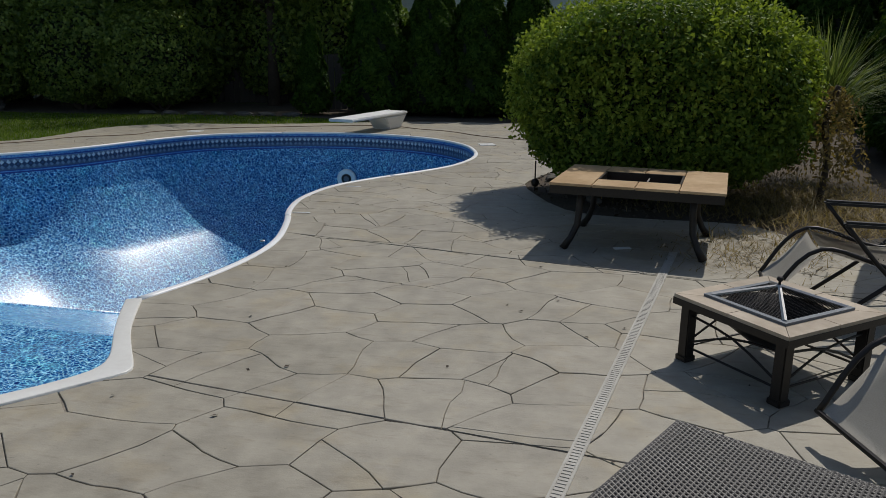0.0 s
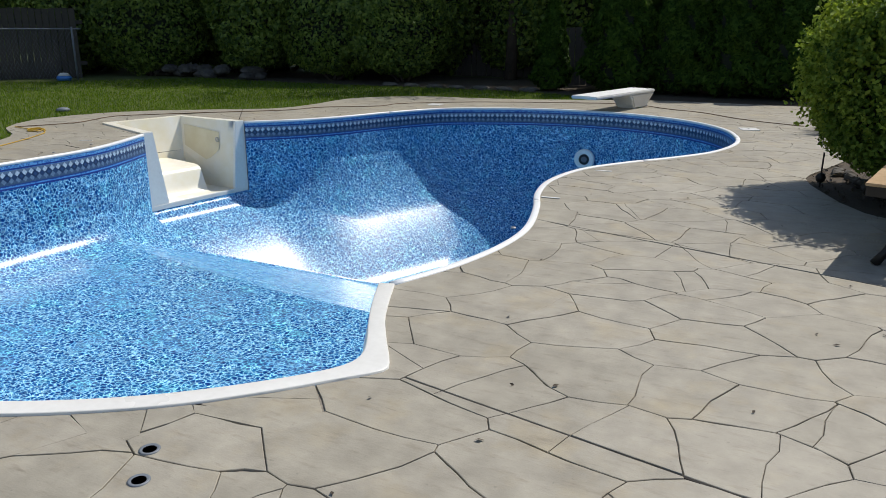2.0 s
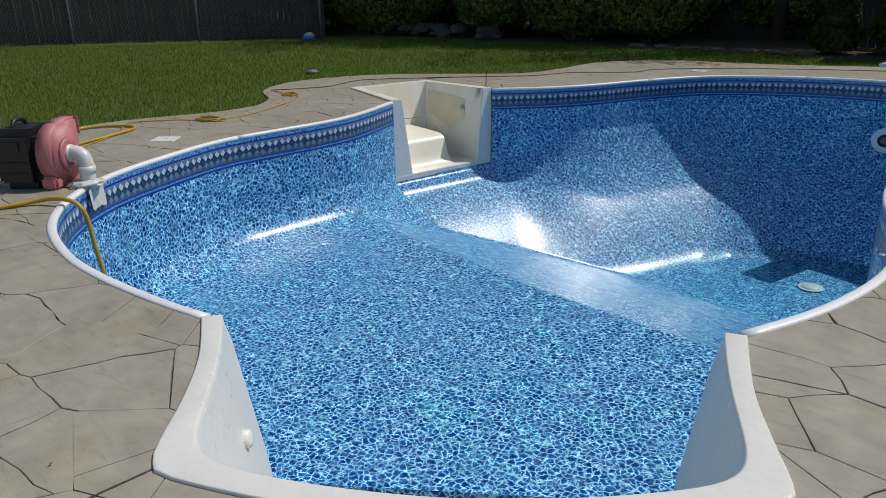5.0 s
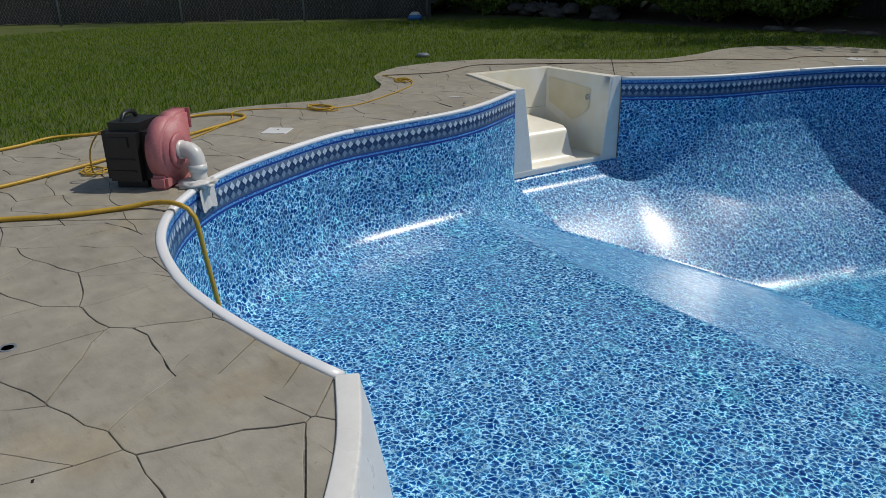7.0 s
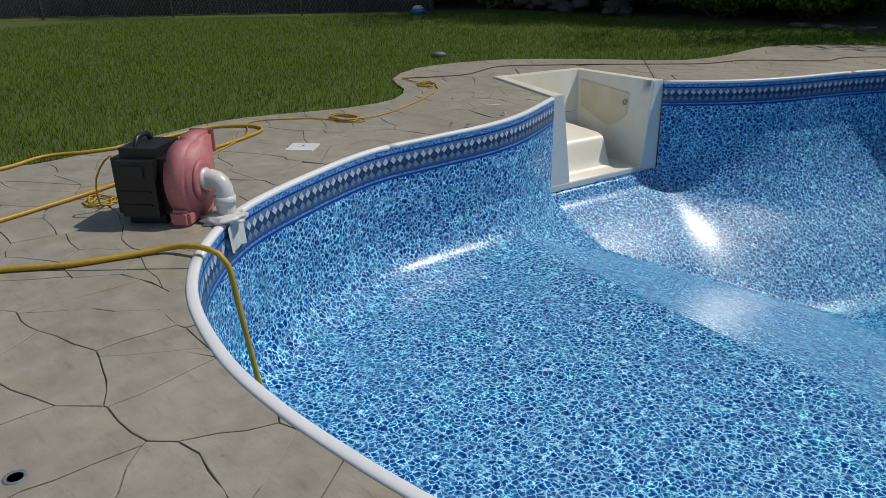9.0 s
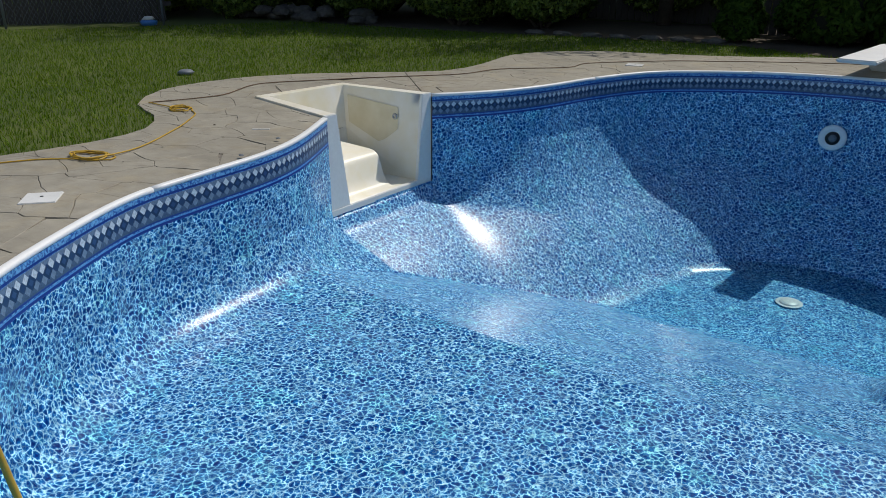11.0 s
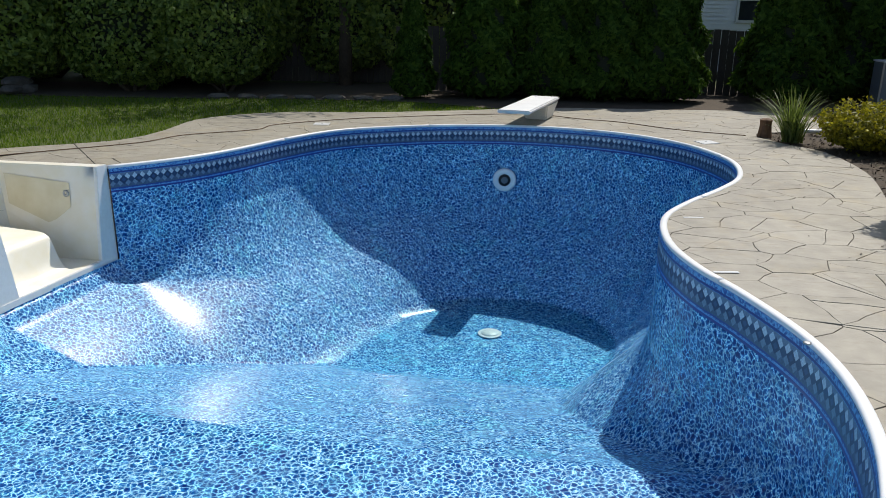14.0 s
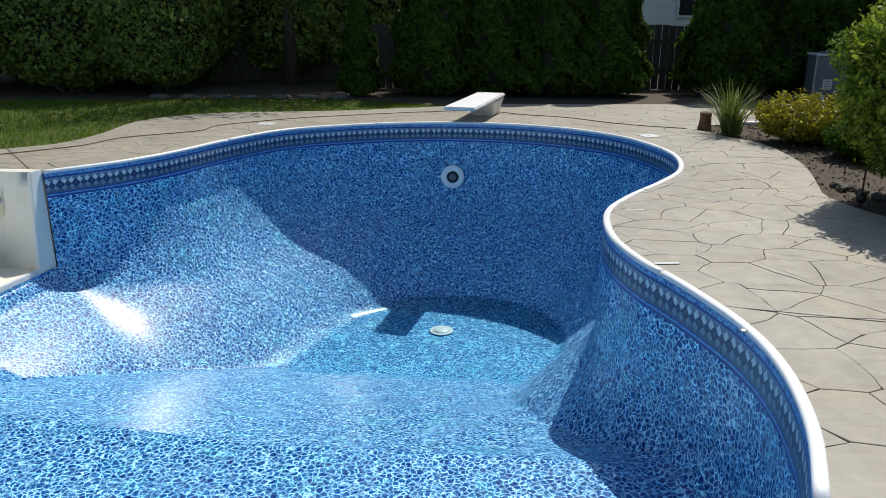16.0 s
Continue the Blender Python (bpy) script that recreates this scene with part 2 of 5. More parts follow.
BLACK = surf("black_plastic", (0.008, 0.008, 0.009), (0.02, 0.02, 0.022), 70, 5, 0.42, 0.1)
PINK = surf("faded_red_plastic", (0.42, 0.13, 0.14), (0.56, 0.22, 0.22), 50, 5, 0.5, 0.1)
PVC = surf("white_pvc", (0.60, 0.58, 0.54), (0.78, 0.77, 0.73), 40, 6, 0.35, 0.05)
YELLOW = surf("yellow_rubber", (0.42, 0.24, 0.015), (0.62, 0.40, 0.04), 60, 3, 0.45, 0.1)
BROWNCORD = surf("brown_cord", (0.09, 0.055, 0.03), (0.18, 0.11, 0.06), 60, 3, 0.6, 0.1)
IRON = surf("dark_bronze_metal", (0.010, 0.008, 0.007), (0.030, 0.024, 0.020), 60, 5, 0.45, 0.15, 0.3)
STEEL = surf("dull_steel", (0.35, 0.35, 0.35), (0.55, 0.55, 0.54), 60, 5, 0.4, 0.1, 0.9)
SLATE = surf("table_tile", (0.38, 0.30, 0.21), (0.60, 0.50, 0.38), 18, 5, 0.45, 0.25, vary=0.3)
TAN = surf("tan_stone_tile", (0.40, 0.25, 0.12), (0.62, 0.44, 0.25), 18, 5, 0.45, 0.25, vary=0.2)
SLING = surf("beige_sling_fabric", (0.30, 0.275, 0.23), (0.44, 0.41, 0.35), 220, 4, 0.8, 0.2)
WICKER = surf("dark_wicker", (0.016, 0.014, 0.013), (0.065, 0.058, 0.055), 120, 8, 0.45, 0.2, spec=0.45)
GREYMETAL = surf("grey_painted_metal", (0.12, 0.14, 0.16), (0.20, 0.22, 0.25), 50, 3, 0.5, 0.1)
SIDING = surf("white_vinyl_siding", (0.74, 0.75, 0.74), (0.86, 0.87, 0.86), 30, 1.5, 0.5, 0.1)
ROOF = surf("roof_shingle", (0.05, 0.05, 0.05), (0.13, 0.125, 0.12), 25, 2, 0.9, 0.5)
GLASS = surf("dark_window_glass", (0.02, 0.025, 0.03), (0.04, 0.045, 0.05), 5, 1, 0.08, 0.0)
NAVY = surf("navy_canvas", (0.008, 0.010, 0.035), (0.018, 0.022, 0.07), 120, 4, 0.85, 0.3)
BLUETOY = surf("blue_plastic", (0.03, 0.14, 0.42), (0.07, 0.25, 0.6), 40, 5, 0.4, 0.1)
DRAINW = surf("drain_grate_plastic", (0.34, 0.32, 0.28), (0.50, 0.48, 0.43), 60, 5, 0.5, 0.1)
TERRA = surf("brown_stump_wood", (0.10, 0.05, 0.025), (0.24, 0.13, 0.07), 24, 4, 0.8, 0.5)


# ---- building helpers ----
def part(name, bm, mat, parent=None, label="", smooth=False):
    """Links a bmesh as one mesh object under its thing."""
    me = bpy.data.meshes.new(name)
    bm.to_mesh(me)
    bm.free()
    return mesh_part(name, me, mat, parent, label, smooth)


def mesh_part(name, me, mat, parent=None, label="", smooth=False):
    if not me.materials:
        me.materials.append(mat)
    if smooth:
        me.polygons.foreach_set("use_smooth", [True] * len(me.polygons))
    ob = new(name, me)
    ob.parent = parent
    return tagged(ob, label)


def thing(name, m, label, category, group="", kind=""):
    ob = new(name)
    ob.empty_display_size = 0.2
    ob.matrix_basis = m
    return tagged(ob, label, category, group, kind)


def box(bm, c, size, m=None, bevel=0.0):
    r = bmesh.ops.create_cube(bm, size=1.0)
    vs = r["verts"]
    bmesh.ops.scale(bm, vec=size, verts=vs)
    if bevel:
        es = list({e for v in vs for e in v.link_edges})
        vs = list({v for f in bmesh.ops.bevel(bm, geom=es, offset=bevel, segments=2, affect="EDGES")["faces"] for v in f.verts} | {v for v in vs if v.is_valid})
    bmesh.ops.translate(bm, vec=c, verts=vs)
    if m is not None:
        bmesh.ops.transform(bm, matrix=m, verts=vs)
    return vs


def a_box(c, size, m=None, bevel=0.004):
    bm = bmesh.new()
    box(bm, c, size, m, bevel)
    return bm


def tube(bm, pts, r, sides=8, cap=True, closed=False):
    """Sweeps a round section along points; r may be a list."""
    pts = [Vector(p) for p in pts]
    n = len(pts)
    rs = r if isinstance(r, (list, tuple)) else [r] * n
    rings, side = [], None
    for i, p in enumerate(pts):
        a, b = (pts[(i - 1) % n], pts[(i + 1) % n]) if closed else (pts[max(i - 1, 0)], pts[min(i + 1, n - 1)])
        d = (b - a).normalized()
        if side is None:
            side = d.orthogonal().normalized()
        side = (side - d * side.dot(d)).normalized()
        up = d.cross(side)
        rings.append([bm.verts.new(p + rs[i] * (math.cos(k * math.tau / sides) * side + math.sin(k * math.tau / sides) * up)) for k in range(sides)])
    for i in range(n if closed else n - 1):
        a, b = rings[i], rings[(i + 1) % n]
        for k in range(sides):
            bm.faces.new((a[k], a[(k + 1) % sides], b[(k + 1) % sides], b[k]))
    if cap and not closed:
        bm.faces.new(rings[0][::-1])
        bm.faces.new(rings[-1])


def a_tube(pts, r, sides=8):
    bm = bmesh.new()
    tube(bm, pts, r, sides)
    return bm


def lathe(profile, sides=24, m=None):
    bm = bmesh.new()
    rings = [[bm.verts.new((r * math.cos(k * math.tau / sides), r * math.sin(k * math.tau / sides), z)) for k in range(sides)] for r, z in profile]
    for a, b in zip(rings, rings[1:]):
        for k in range(sides):
            bm.faces.new((a[k], a[(k + 1) % sides], b[(k + 1) % sides], b[k]))
    bm.faces.new(rings[0][::-1])
    bm.faces.new(rings[-1])
    bmesh.ops.recalc_face_normals(bm, faces=bm.faces)
    if m is not None:
        bm.transform(m)
    return bm


def spline(pts, step=0.1, closed=False):
    """An even Catmull-Rom curve through control points of any dimension."""
    p = [np.array(q, float) for q in pts]
    n = len(p)
    out = []
    for i in range(n if closed else n - 1):
        a, b, c, d = (p[(i + k) % n] if closed else p[min(max(i + k, 0), n - 1)] for k in (-1, 0, 1, 2))
        m = max(2, int(np.linalg.norm(c - b) / step))
        for j in range(m):
            t = j / m
            out.append(0.5 * (2 * b + (c - a) * t + (2 * a - 5 * b + 4 * c - d) * t * t + (3 * b - a - 3 * c + d) * t ** 3))
    if not closed:
        out.append(p[-1])
    return np.array(out)


def inward(path, d):
    """A planar path moved to its left by d."""
    t = np.gradient(path, axis=0)
    t /= np.linalg.norm(t, axis=1)[:, None]
    return path + d * np.stack([-t[:, 1], t[:, 0]], 1)


def batches(f, pts, n=3000):
    pts = np.asarray(pts, float)
    return np.concatenate([f(pts[i:i + n]) for i in range(0, len(pts), n)]) if len(pts) > n else f(pts)


def inside(poly, pts):
    """Which points lie in a closed loop."""
    a = np.asarray(poly, float)
    b = np.roll(a, -1, 0)
    rise = np.where(b[:, 1] == a[:, 1], 1e-12, b[:, 1] - a[:, 1])
    slope = (b[:, 0] - a[:, 0]) / rise

    def f(p):
        y = p[:, 1:2]
        hit = ((a[:, 1] > y) != (b[:, 1] > y)) & (p[:, 0:1] < slope * (y - a[:, 1]) + a[:, 0])
        return hit.sum(1) % 2 == 1

    return batches(f, pts)


def distance(poly, pts, closed=True):
    """How far points lie from a line of straight pieces."""
    a = np.asarray(poly, float)
    a, b = (a, np.roll(a, -1, 0)) if closed else (a[:-1], a[1:])
    e = b - a
    ee = np.maximum((e * e).sum(1), 1e-12)

    def f(p):
        w = p[:, None] - a
        t = np.clip((w * e).sum(2) / ee, 0, 1)
        return np.sqrt((((w - t[..., None] * e)) ** 2).sum(2).min(1))

    return batches(f, pts)


def slab(outer, holes, z0, z1):
    """A flat plate with holes, from z0 up to z1, with its rims."""
    from mathutils.geometry import tessellate_polygon
    loops = [[Vector((x, y, 0)) for x, y in lp] for lp in (outer, *holes)]
    flat = [v for lp in loops for v in lp]
    bm = bmesh.new()
    top = [bm.verts.new((v.x, v.y, z1)) for v in flat]
    for tri in tessellate_polygon(loops):
        f = [top[i] for i in tri]
        try:
            bm.faces.new(f)
        except ValueError:
            pass
    for f in bm.faces:
        f.normal_update()
        if f.normal.z < 0:
            f.normal_flip()
    if z0 < z1:
        low = [bm.verts.new((v.x, v.y, z0)) for v in flat]
        k = 0
        for lp in loops:
            n = len(lp)
            for i in range(n):
                a, b = k + i, k + (i + 1) % n
                bm.faces.new((top[a], top[b], low[b], low[a]))
            k += n
    return bm


def leaves(pts, nrm, size, rng, spread=0.8, aspect=1.6):
    """Small four-sided leaves at points, each turned off its normal by chance."""
    pts, nrm = np.asarray(pts), np.asarray(nrm)
    n = len(pts)
    nn = nrm + spread * rng.normal(size=(n, 3))
    nn /= np.linalg.norm(nn, axis=1)[:, None] + 1e-9
    a = np.cross(nn, rng.normal(size=(n, 3)))
    a /= np.linalg.norm(a, axis=1)[:, None] + 1e-9
    b = np.cross(nn, a)
    s = size * rng.uniform(0.6, 1.3, (n, 1))
    v = np.stack([pts - a * s * aspect * 0.5, pts + b * s * 0.5 + nn * s * 0.12, pts + a * s * aspect * 0.5, pts - b * s * 0.5 + nn * s * 0.12], 1).reshape(-1, 3)
    me = bpy.data.meshes.new("leaves")
    me.from_pydata(v.tolist(), [], np.arange(4 * n).reshape(-1, 4).tolist())
    return me


def blades(pts, heading, length, width, rng, lean=0.5):
    """Thin three-sided blades that stand at points."""
    n = len(pts)
    L = length * rng.uniform(0.5, 1.2, (n, 1))
    side = np.stack([-np.sin(heading), np.cos(heading), np.zeros(n)], 1) * width
    tip = np.stack([np.cos(heading), np.sin(heading), np.zeros(n)], 1) * L * lean * rng.uniform(0.1, 1.3, (n, 1)) + np.array([0, 0, 1.0]) * L
    v = np.stack([pts - side, pts + side, pts + tip], 1).reshape(-1, 3)
    me = bpy.data.meshes.new("blades")
    me.from_pydata(v.tolist(), [], np.arange(3 * n).reshape(-1, 3).tolist())
    return me


# ---- the plan of the pool ----
RIGHT = spline([(-1.5, 4.14), (-1.32, 4.62), (-1.22, 5.15), (-1.23, 5.65), (-1.37, 6.25), (-1.53, 6.75), (-1.60, 7.3), (-1.50, 7.95), (-1.2, 8.5),
                (-0.8, 9.05), (-0.45, 9.65), (-0.28, 10.4), (-0.34, 11.1), (-0.62, 11.85), (-1.2, 12.5), (-2.0, 12.9), (-2.85, 13.04), (-3.7, 12.95),
                (-4.5, 12.65), (-5.18, 12.2), (-5.67, 11.4), (-6.05, 10.5), (-6.42, 9.9), (-6.95, 9.36)])
LEFT = spline([(-7.26, 7.72), (-6.98, 6.95), (-6.89, 6.4), (-6.92, 5.75), (-6.93, 5.12), (-6.74, 4.45), (-6.42, 3.72), (-5.98, 3.22), (-5.45, 2.89),
               (-4.85, 2.72), (-4.35, 2.68), (-3.8, 2.71), (-3.45, 2.76)])
STEP = spline([(-3.45, 2.76), (-3.13, 2.55), (-2.88, 2.33), (-2.70, 2.14), (-2.60, 2.06), (-2.48, 2.06), (-2.05, 2.25), (-1.63, 2.52), (-1.34, 2.79),
               (-1.11, 3.05), (-1.01, 3.17), (-1.03, 3.26), (-1.16, 3.46), (-1.32, 3.73), (-1.5, 4.14)], 0.06)
SEAT = [(-6.95, 9.36), (-7.0, 9.38), (-8.2, 9.41), (-8.54, 8.22), (-7.26, 7.72)]
HOLE = np.concatenate([RIGHT[:-1], np.array(SEAT[:-1]), LEFT[:-1], STEP[:-1]])
IN_R, IN_L = inward(RIGHT, 0.052), inward(LEFT, 0.052)
WATERLINE = np.concatenate([IN_R, IN_L])
DECK = [(-9.4, -5.0), (-1.5, -5.0), (6.0, -5.0), (6.0, 5.0), (3.6, 5.75), (2.78, 6.3), (2.5, 6.85), (1.45, 6.95), (0.95, 7.2), (0.64, 7.9), (0.5, 8.5), (0.62, 8.96), (0.87, 9.76),
        (0.99, 10.47), (1.0, 11.34), (0.80, 11.76), (0.62, 12.2), (0.6, 12.72), (1.7, 13.4), (2.1, 14.6), (1.3, 15.35), (0.0, 15.4), (-2.0, 15.32), (-2.9, 15.0),
        (-3.8, 14.62), (-4.6, 14.32), (-5.6, 14.12), (-6.3, 14.03), (-7.0, 13.6), (-7.46, 12.9), (-7.45, 11.75), (-7.65, 10.95), (-8.5, 10.3), (-9.23, 9.73),
        (-9.68, 9.05), (-9.82, 8.1), (-9.38, 7.36), (-8.8, 7.05), (-8.42, 6.6), (-8.4, 6.0), (-8.75, 5.05), (-8.75, 4.5), (-8.45, 3.3), (-8.54, 2.8), (-9.0, 1.0)]
DECK = spline(DECK, 0.3, closed=True)
SHALLOW, DEEP, BREAK = -1.10, -2.35, 6.25


def smooth_max(a, b, k):
    """The larger of two heights, rounded over k where they meet."""
    return np.maximum(a, b) + np.maximum(k - np.abs(a - b), 0) ** 2 / (4 * k)


def pool_floor(gx, gy):
    """Heights of the liner floor on a grid, and the distance to the wall line."""
    pts = np.stack([gx.ravel(), gy.ravel()], 1)
    d = distance(WATERLINE, pts) * np.where(inside(WATERLINE, pts), 1, -1)
    # a straight ramp from the break, side slopes that steepen away from the wall, a level deep floor
    brk = np.interp(pts[:, 0], [-6.9, -5.1, -4.0, -2.9, -1.4], [6.72, 6.36, 6.18, 6.10, 6.0])
    z_t = SHALLOW - 0.36 * np.maximum(pts[:, 1] - brk, 0)
    run = np.linspace(0, 6, 601)
    d_w, d_l = distance(IN_R, pts, False), distance(IN_L, pts, False)
    chord = IN_L[0] - IN_R[-1]
    d_c = np.minimum(((pts - IN_R[-1]) @ np.array([-chord[1], chord[0]])) / np.linalg.norm(chord), d_l)
    g_c = np.cumsum(np.interp(run, [0, 0.4, 0.9, 1.3, 3], [0.58, 0.60, 0.76, 0.90, 0.9])) * 0.01
    g_w = np.cumsum(np.interp(run, [0, 0.5, 0.9, 3], [0.82, 0.87, 0.92, 0.91])) * 0.01
    rho = np.hypot(pts[:, 0] - IN_R[-1, 0], pts[:, 1] - IN_R[-1, 1])
    z_c, z_w = -np.interp(d_c, run, g_c), -np.interp(d_w, run, g_w)
    # the liner spans the corner beside the seat as a widening hollow
    z_s = SHALLOW + smooth_max(z_c, z_w, 0.28 * np.minimum(rho, 1.6) + 0.005)
    left = np.clip((-3.2 - pts[:, 0]) / 1.2, 0, 1)
    z_s = smooth_max(left * z_s + (1 - left) * (SHALLOW - 1.07 * np.maximum(d, 0)), np.full(len(d), DEEP), 0.03 + 0.17 * left)
    z = np.maximum(z_t, z_s)
    r = 0.22 + 0.16 * np.clip((-5.9 - pts[:, 0]) / 0.6, 0, 1) * np.clip((7.4 - pts[:, 1]) / 0.6, 0, 1) + 0.30 * np.clip((pts[:, 1] - 9.5) / 0.8, 0, 1) * np.clip((-4.2 - pts[:, 0]) / 0.8, 0, 1)
    for p, q in ((IN_R[-1], IN_L[0]), (IN_L[-1], IN_R[0])):
        r = np.where(distance(np.array([p, q]), pts, False) < np.abs(d) + 0.04, 0.14, r)
    e = np.clip(r - d, 0, r)
    z = z + r - np.sqrt(np.maximum(r * r - e * e, 0)) + np.maximum(-d, 0)
    z = np.where((r < 0.15) & (d < 0.02), np.minimum(z, -1.03), z)
    return pts, z, d


# ---- ground and deck ----
ground = part("ground", slab([(-300, -300), (300, -300), (300, 300), (-300, 300)], [HOLE], -0.025, -0.025), LAWN)
tagged(ground, "uneven green lawn reaching beyond the yard", "ground", kind="structure")
deck = part("pavement", slab(DECK, [HOLE], -0.12, -0.009), JOINT)
tagged(deck, "grey stamped concrete pool deck with flagstone pattern", "deck", kind="structure")
BED = spline([(1.1, 6.6), (2.6, 6.4), (3.5, 5.5), (6.5, 4.9), (10, 8), (11, 17), (4, 20), (-6, 19.5), (-13, 18.5), (-13.5, 16.0), (-9.8, 15.75), (-7.0, 15.95), (-4.6, 15.9),
              (-2.6, 15.0), (1.0, 14.9), (1.6, 14.3), (0.2, 12.6), (0.5, 11.4), (0.5, 9.8), (0.2, 8.5)], 0.5, closed=True)
tagged(part("planting_bed", slab(BED, [], -0.05, -0.014), SOIL), "dark bare soil planting bed with dry mulch", "planting bed", kind="structure")

# ---- pool shell ----
pool = thing("swimming_pool", pose(-3, 8, 0), "drained kidney-shaped pool with patterned blue vinyl liner", "pool", kind="structure")


def under(name, bm, mat, parent, label="", smooth=False):
    """A part built in world metres, kept there under a moved parent."""
    ob = part(name, bm, mat, parent, label, smooth)
    ob.matrix_parent_inverse = parent.matrix_basis.inverted()
    return ob


nx, ny = 300, 440
gx, gy = np.meshgrid(np.linspace(-7.6, 0.0, nx), np.linspace(2.2, 13.3, ny))
gpts, gz, sd = pool_floor(gx, gy)
keep = sd > -0.09
ids = np.cumsum(keep) - 1
quads = []
for j in range(ny - 1):
    for i in range(nx - 1):
        q = (j * nx + i, j * nx + i + 1, (j + 1) * nx + i + 1, (j + 1) * nx + i)
        if all(keep[k] for k in q):
            quads.append([int(ids[k]) for k in q])
me = bpy.data.meshes.new("liner_floor")
me.from_pydata(np.column_stack([gpts, gz])[keep].tolist(), [], quads)
ob = mesh_part("liner_floor", me, LINER, pool, "blue vinyl floor with pale vein pattern", True)
ob.matrix_parent_inverse = pool.matrix_basis.inverted()


def wall_strip(name, path, z1, z0, rows, mat, label):
    bm = bmesh.new()
    uv = bm.loops.layers.uv.new("UVMap")
    s = np.concatenate([[0], np.cumsum(np.linalg.norm(np.diff(path, axis=0), axis=1))])
    zs = np.linspace(z1, z0, rows + 1)
    grid = [[bm.verts.new((x, y, z)) for x, y in path] for z in zs]
    for r in range(rows):
        for i in range(len(path) - 1):
            f = bm.faces.new((grid[r][i], grid[r][i + 1], grid[r + 1][i + 1], grid[r + 1][i]))
            for lp, (a, b) in zip(f.loops, ((i, r), (i + 1, r), (i + 1, r + 1), (i, r + 1))):
                lp[uv].uv = (s[a], z1 - zs[b])
    bmesh.ops.recalc_face_normals(bm, faces=bm.faces)
    return under(name, bm, mat, pool, label, True)


for path in (IN_R, IN_L):
    wall_strip("liner_border", path, -0.022, -0.275, 1, BORDER, "printed diamond border in blue and grey")
    wall_strip("liner_wall", path, -0.275, -1.32, 4, LINER, "blue vinyl wall with pale vein pattern")
wall_strip("liner_wall", np.array([IN_R[-1], IN_L[0]]), -1.0, -1.35, 1, LINER, "")
wall_strip("liner_wall", np.array([IN_L[-1], IN_R[0]]), -0.9, -1.35, 1, LINER, "")


def coping_piece(path):
    prof = [(0.0, -0.03), (-0.001, 0.003), (0.006, 0.009), (0.018, 0.012), (0.036, 0.012), (0.049, 0.008), (0.055, 0.0), (0.055, -0.013), (0.050, -0.022)]
    bm = bmesh.new()
    rows = [[bm.verts.new((x, y, z)) for x, y in inward(path, o)] for o, z in prof]
    for a, b in zip(rows, rows[1:]):
        for i in range(len(path) - 1):
            bm.faces.new((a[i], a[i + 1], b[i + 1], b[i]))
    bm.faces.new([r[0] for r in rows])
    bm.faces.new([r[-1] for r in rows][::-1])
    bmesh.ops.recalc_face_normals(bm, faces=bm.faces)
    return under("coping", bm, COPING, pool, "", True)


for path in (RIGHT, LEFT):
    s = np.concatenate([[0], np.cumsum(np.linalg.norm(np.diff(path, axis=0), axis=1))])
    n = max(1, round(s[-1] / 2.3))
    for k in range(n):
        ts = np.linspace(s[-1] * k / n + 0.002, s[-1] * (k + 1) / n - 0.002, 26)
        coping_piece(np.stack([np.interp(ts, s, path[:, 0]), np.interp(ts, s, path[:, 1])], 1))

# underwater lamp on the deep end wall
LAMP = Vector((-2.84, 12.955, -0.79))
face = Matrix.Translation(LAMP) @ Matrix.Rotation(radians(90), 4, "X")
lamp = new("underwater_light")
lamp.matrix_basis = face
tagged(lamp, "round white underwater light set in the liner wall", "pool light")
part("rim", lathe([(0.085, 0.0), (0.172, 0.0), (0.172, 0.025), (0.155, 0.045), (0.100, 0.048), (0.085, 0.035)], 40), LAMPWHITE, lamp, "white round face ring", True)
part("gasket", lathe([(0.048, 0.03), (0.088, 0.03), (0.088, 0.046), (0.048, 0.046)], 32), BLACK, lamp, "black rubber gasket", True)
part("lens", lathe([(0.0005, 0.02), (0.050, 0.02), (0.050, 0.046), (0.03, 0.054), (0.0005, 0.056)], 32), GREYMETAL, lamp, "grey glass lens", True)
# main drain
DRAIN = Vector((-2.95, 10.83, DEEP + 0.012))
drain = thing("main_drain", Matrix.Translation(DRAIN), "round white main drain cover on the deep floor", "drain")
part("cover", lathe([(0.0005, 0.035), (0.05, 0.034), (0.10, 0.022), (0.125, 0.0), (0.10, -0.01), (0.0005, -0.01)], 28), WHITE, drain, "", True)
part("flange", lathe([(0.118, 0.0), (0.15, 0.0), (0.15, 0.008), (0.118, 0.01)], 28), WHITE, drain)
wz = DEEP + 0.085
tagged(part("water", slab([(-4.9, 9.0), (-0.6, 9.0), (-0.6, 12.3), (-4.9, 12.3)], [], wz, wz), WATER), "shallow clear puddle left on the deep floor", "water", kind="structure")
bpy.data.objects["water"].visible_shadow = False

# ---- entry steps, a white moulded alcove ----
steps = thing("entry_steps", pose(-2.2, 3.0, 0), "white moulded fibreglass entry steps in a pool alcove", "steps")


def inset(d):
    """The step's outline moved inward, its tight corners rounded."""
    p = inward(STEP, d)
    for _ in range(int(d * 260)):
        p = np.concatenate([p[:1], (p[:-2] + 2 * p[1:-1] + p[2:]) / 4, p[-1:]])
    return p


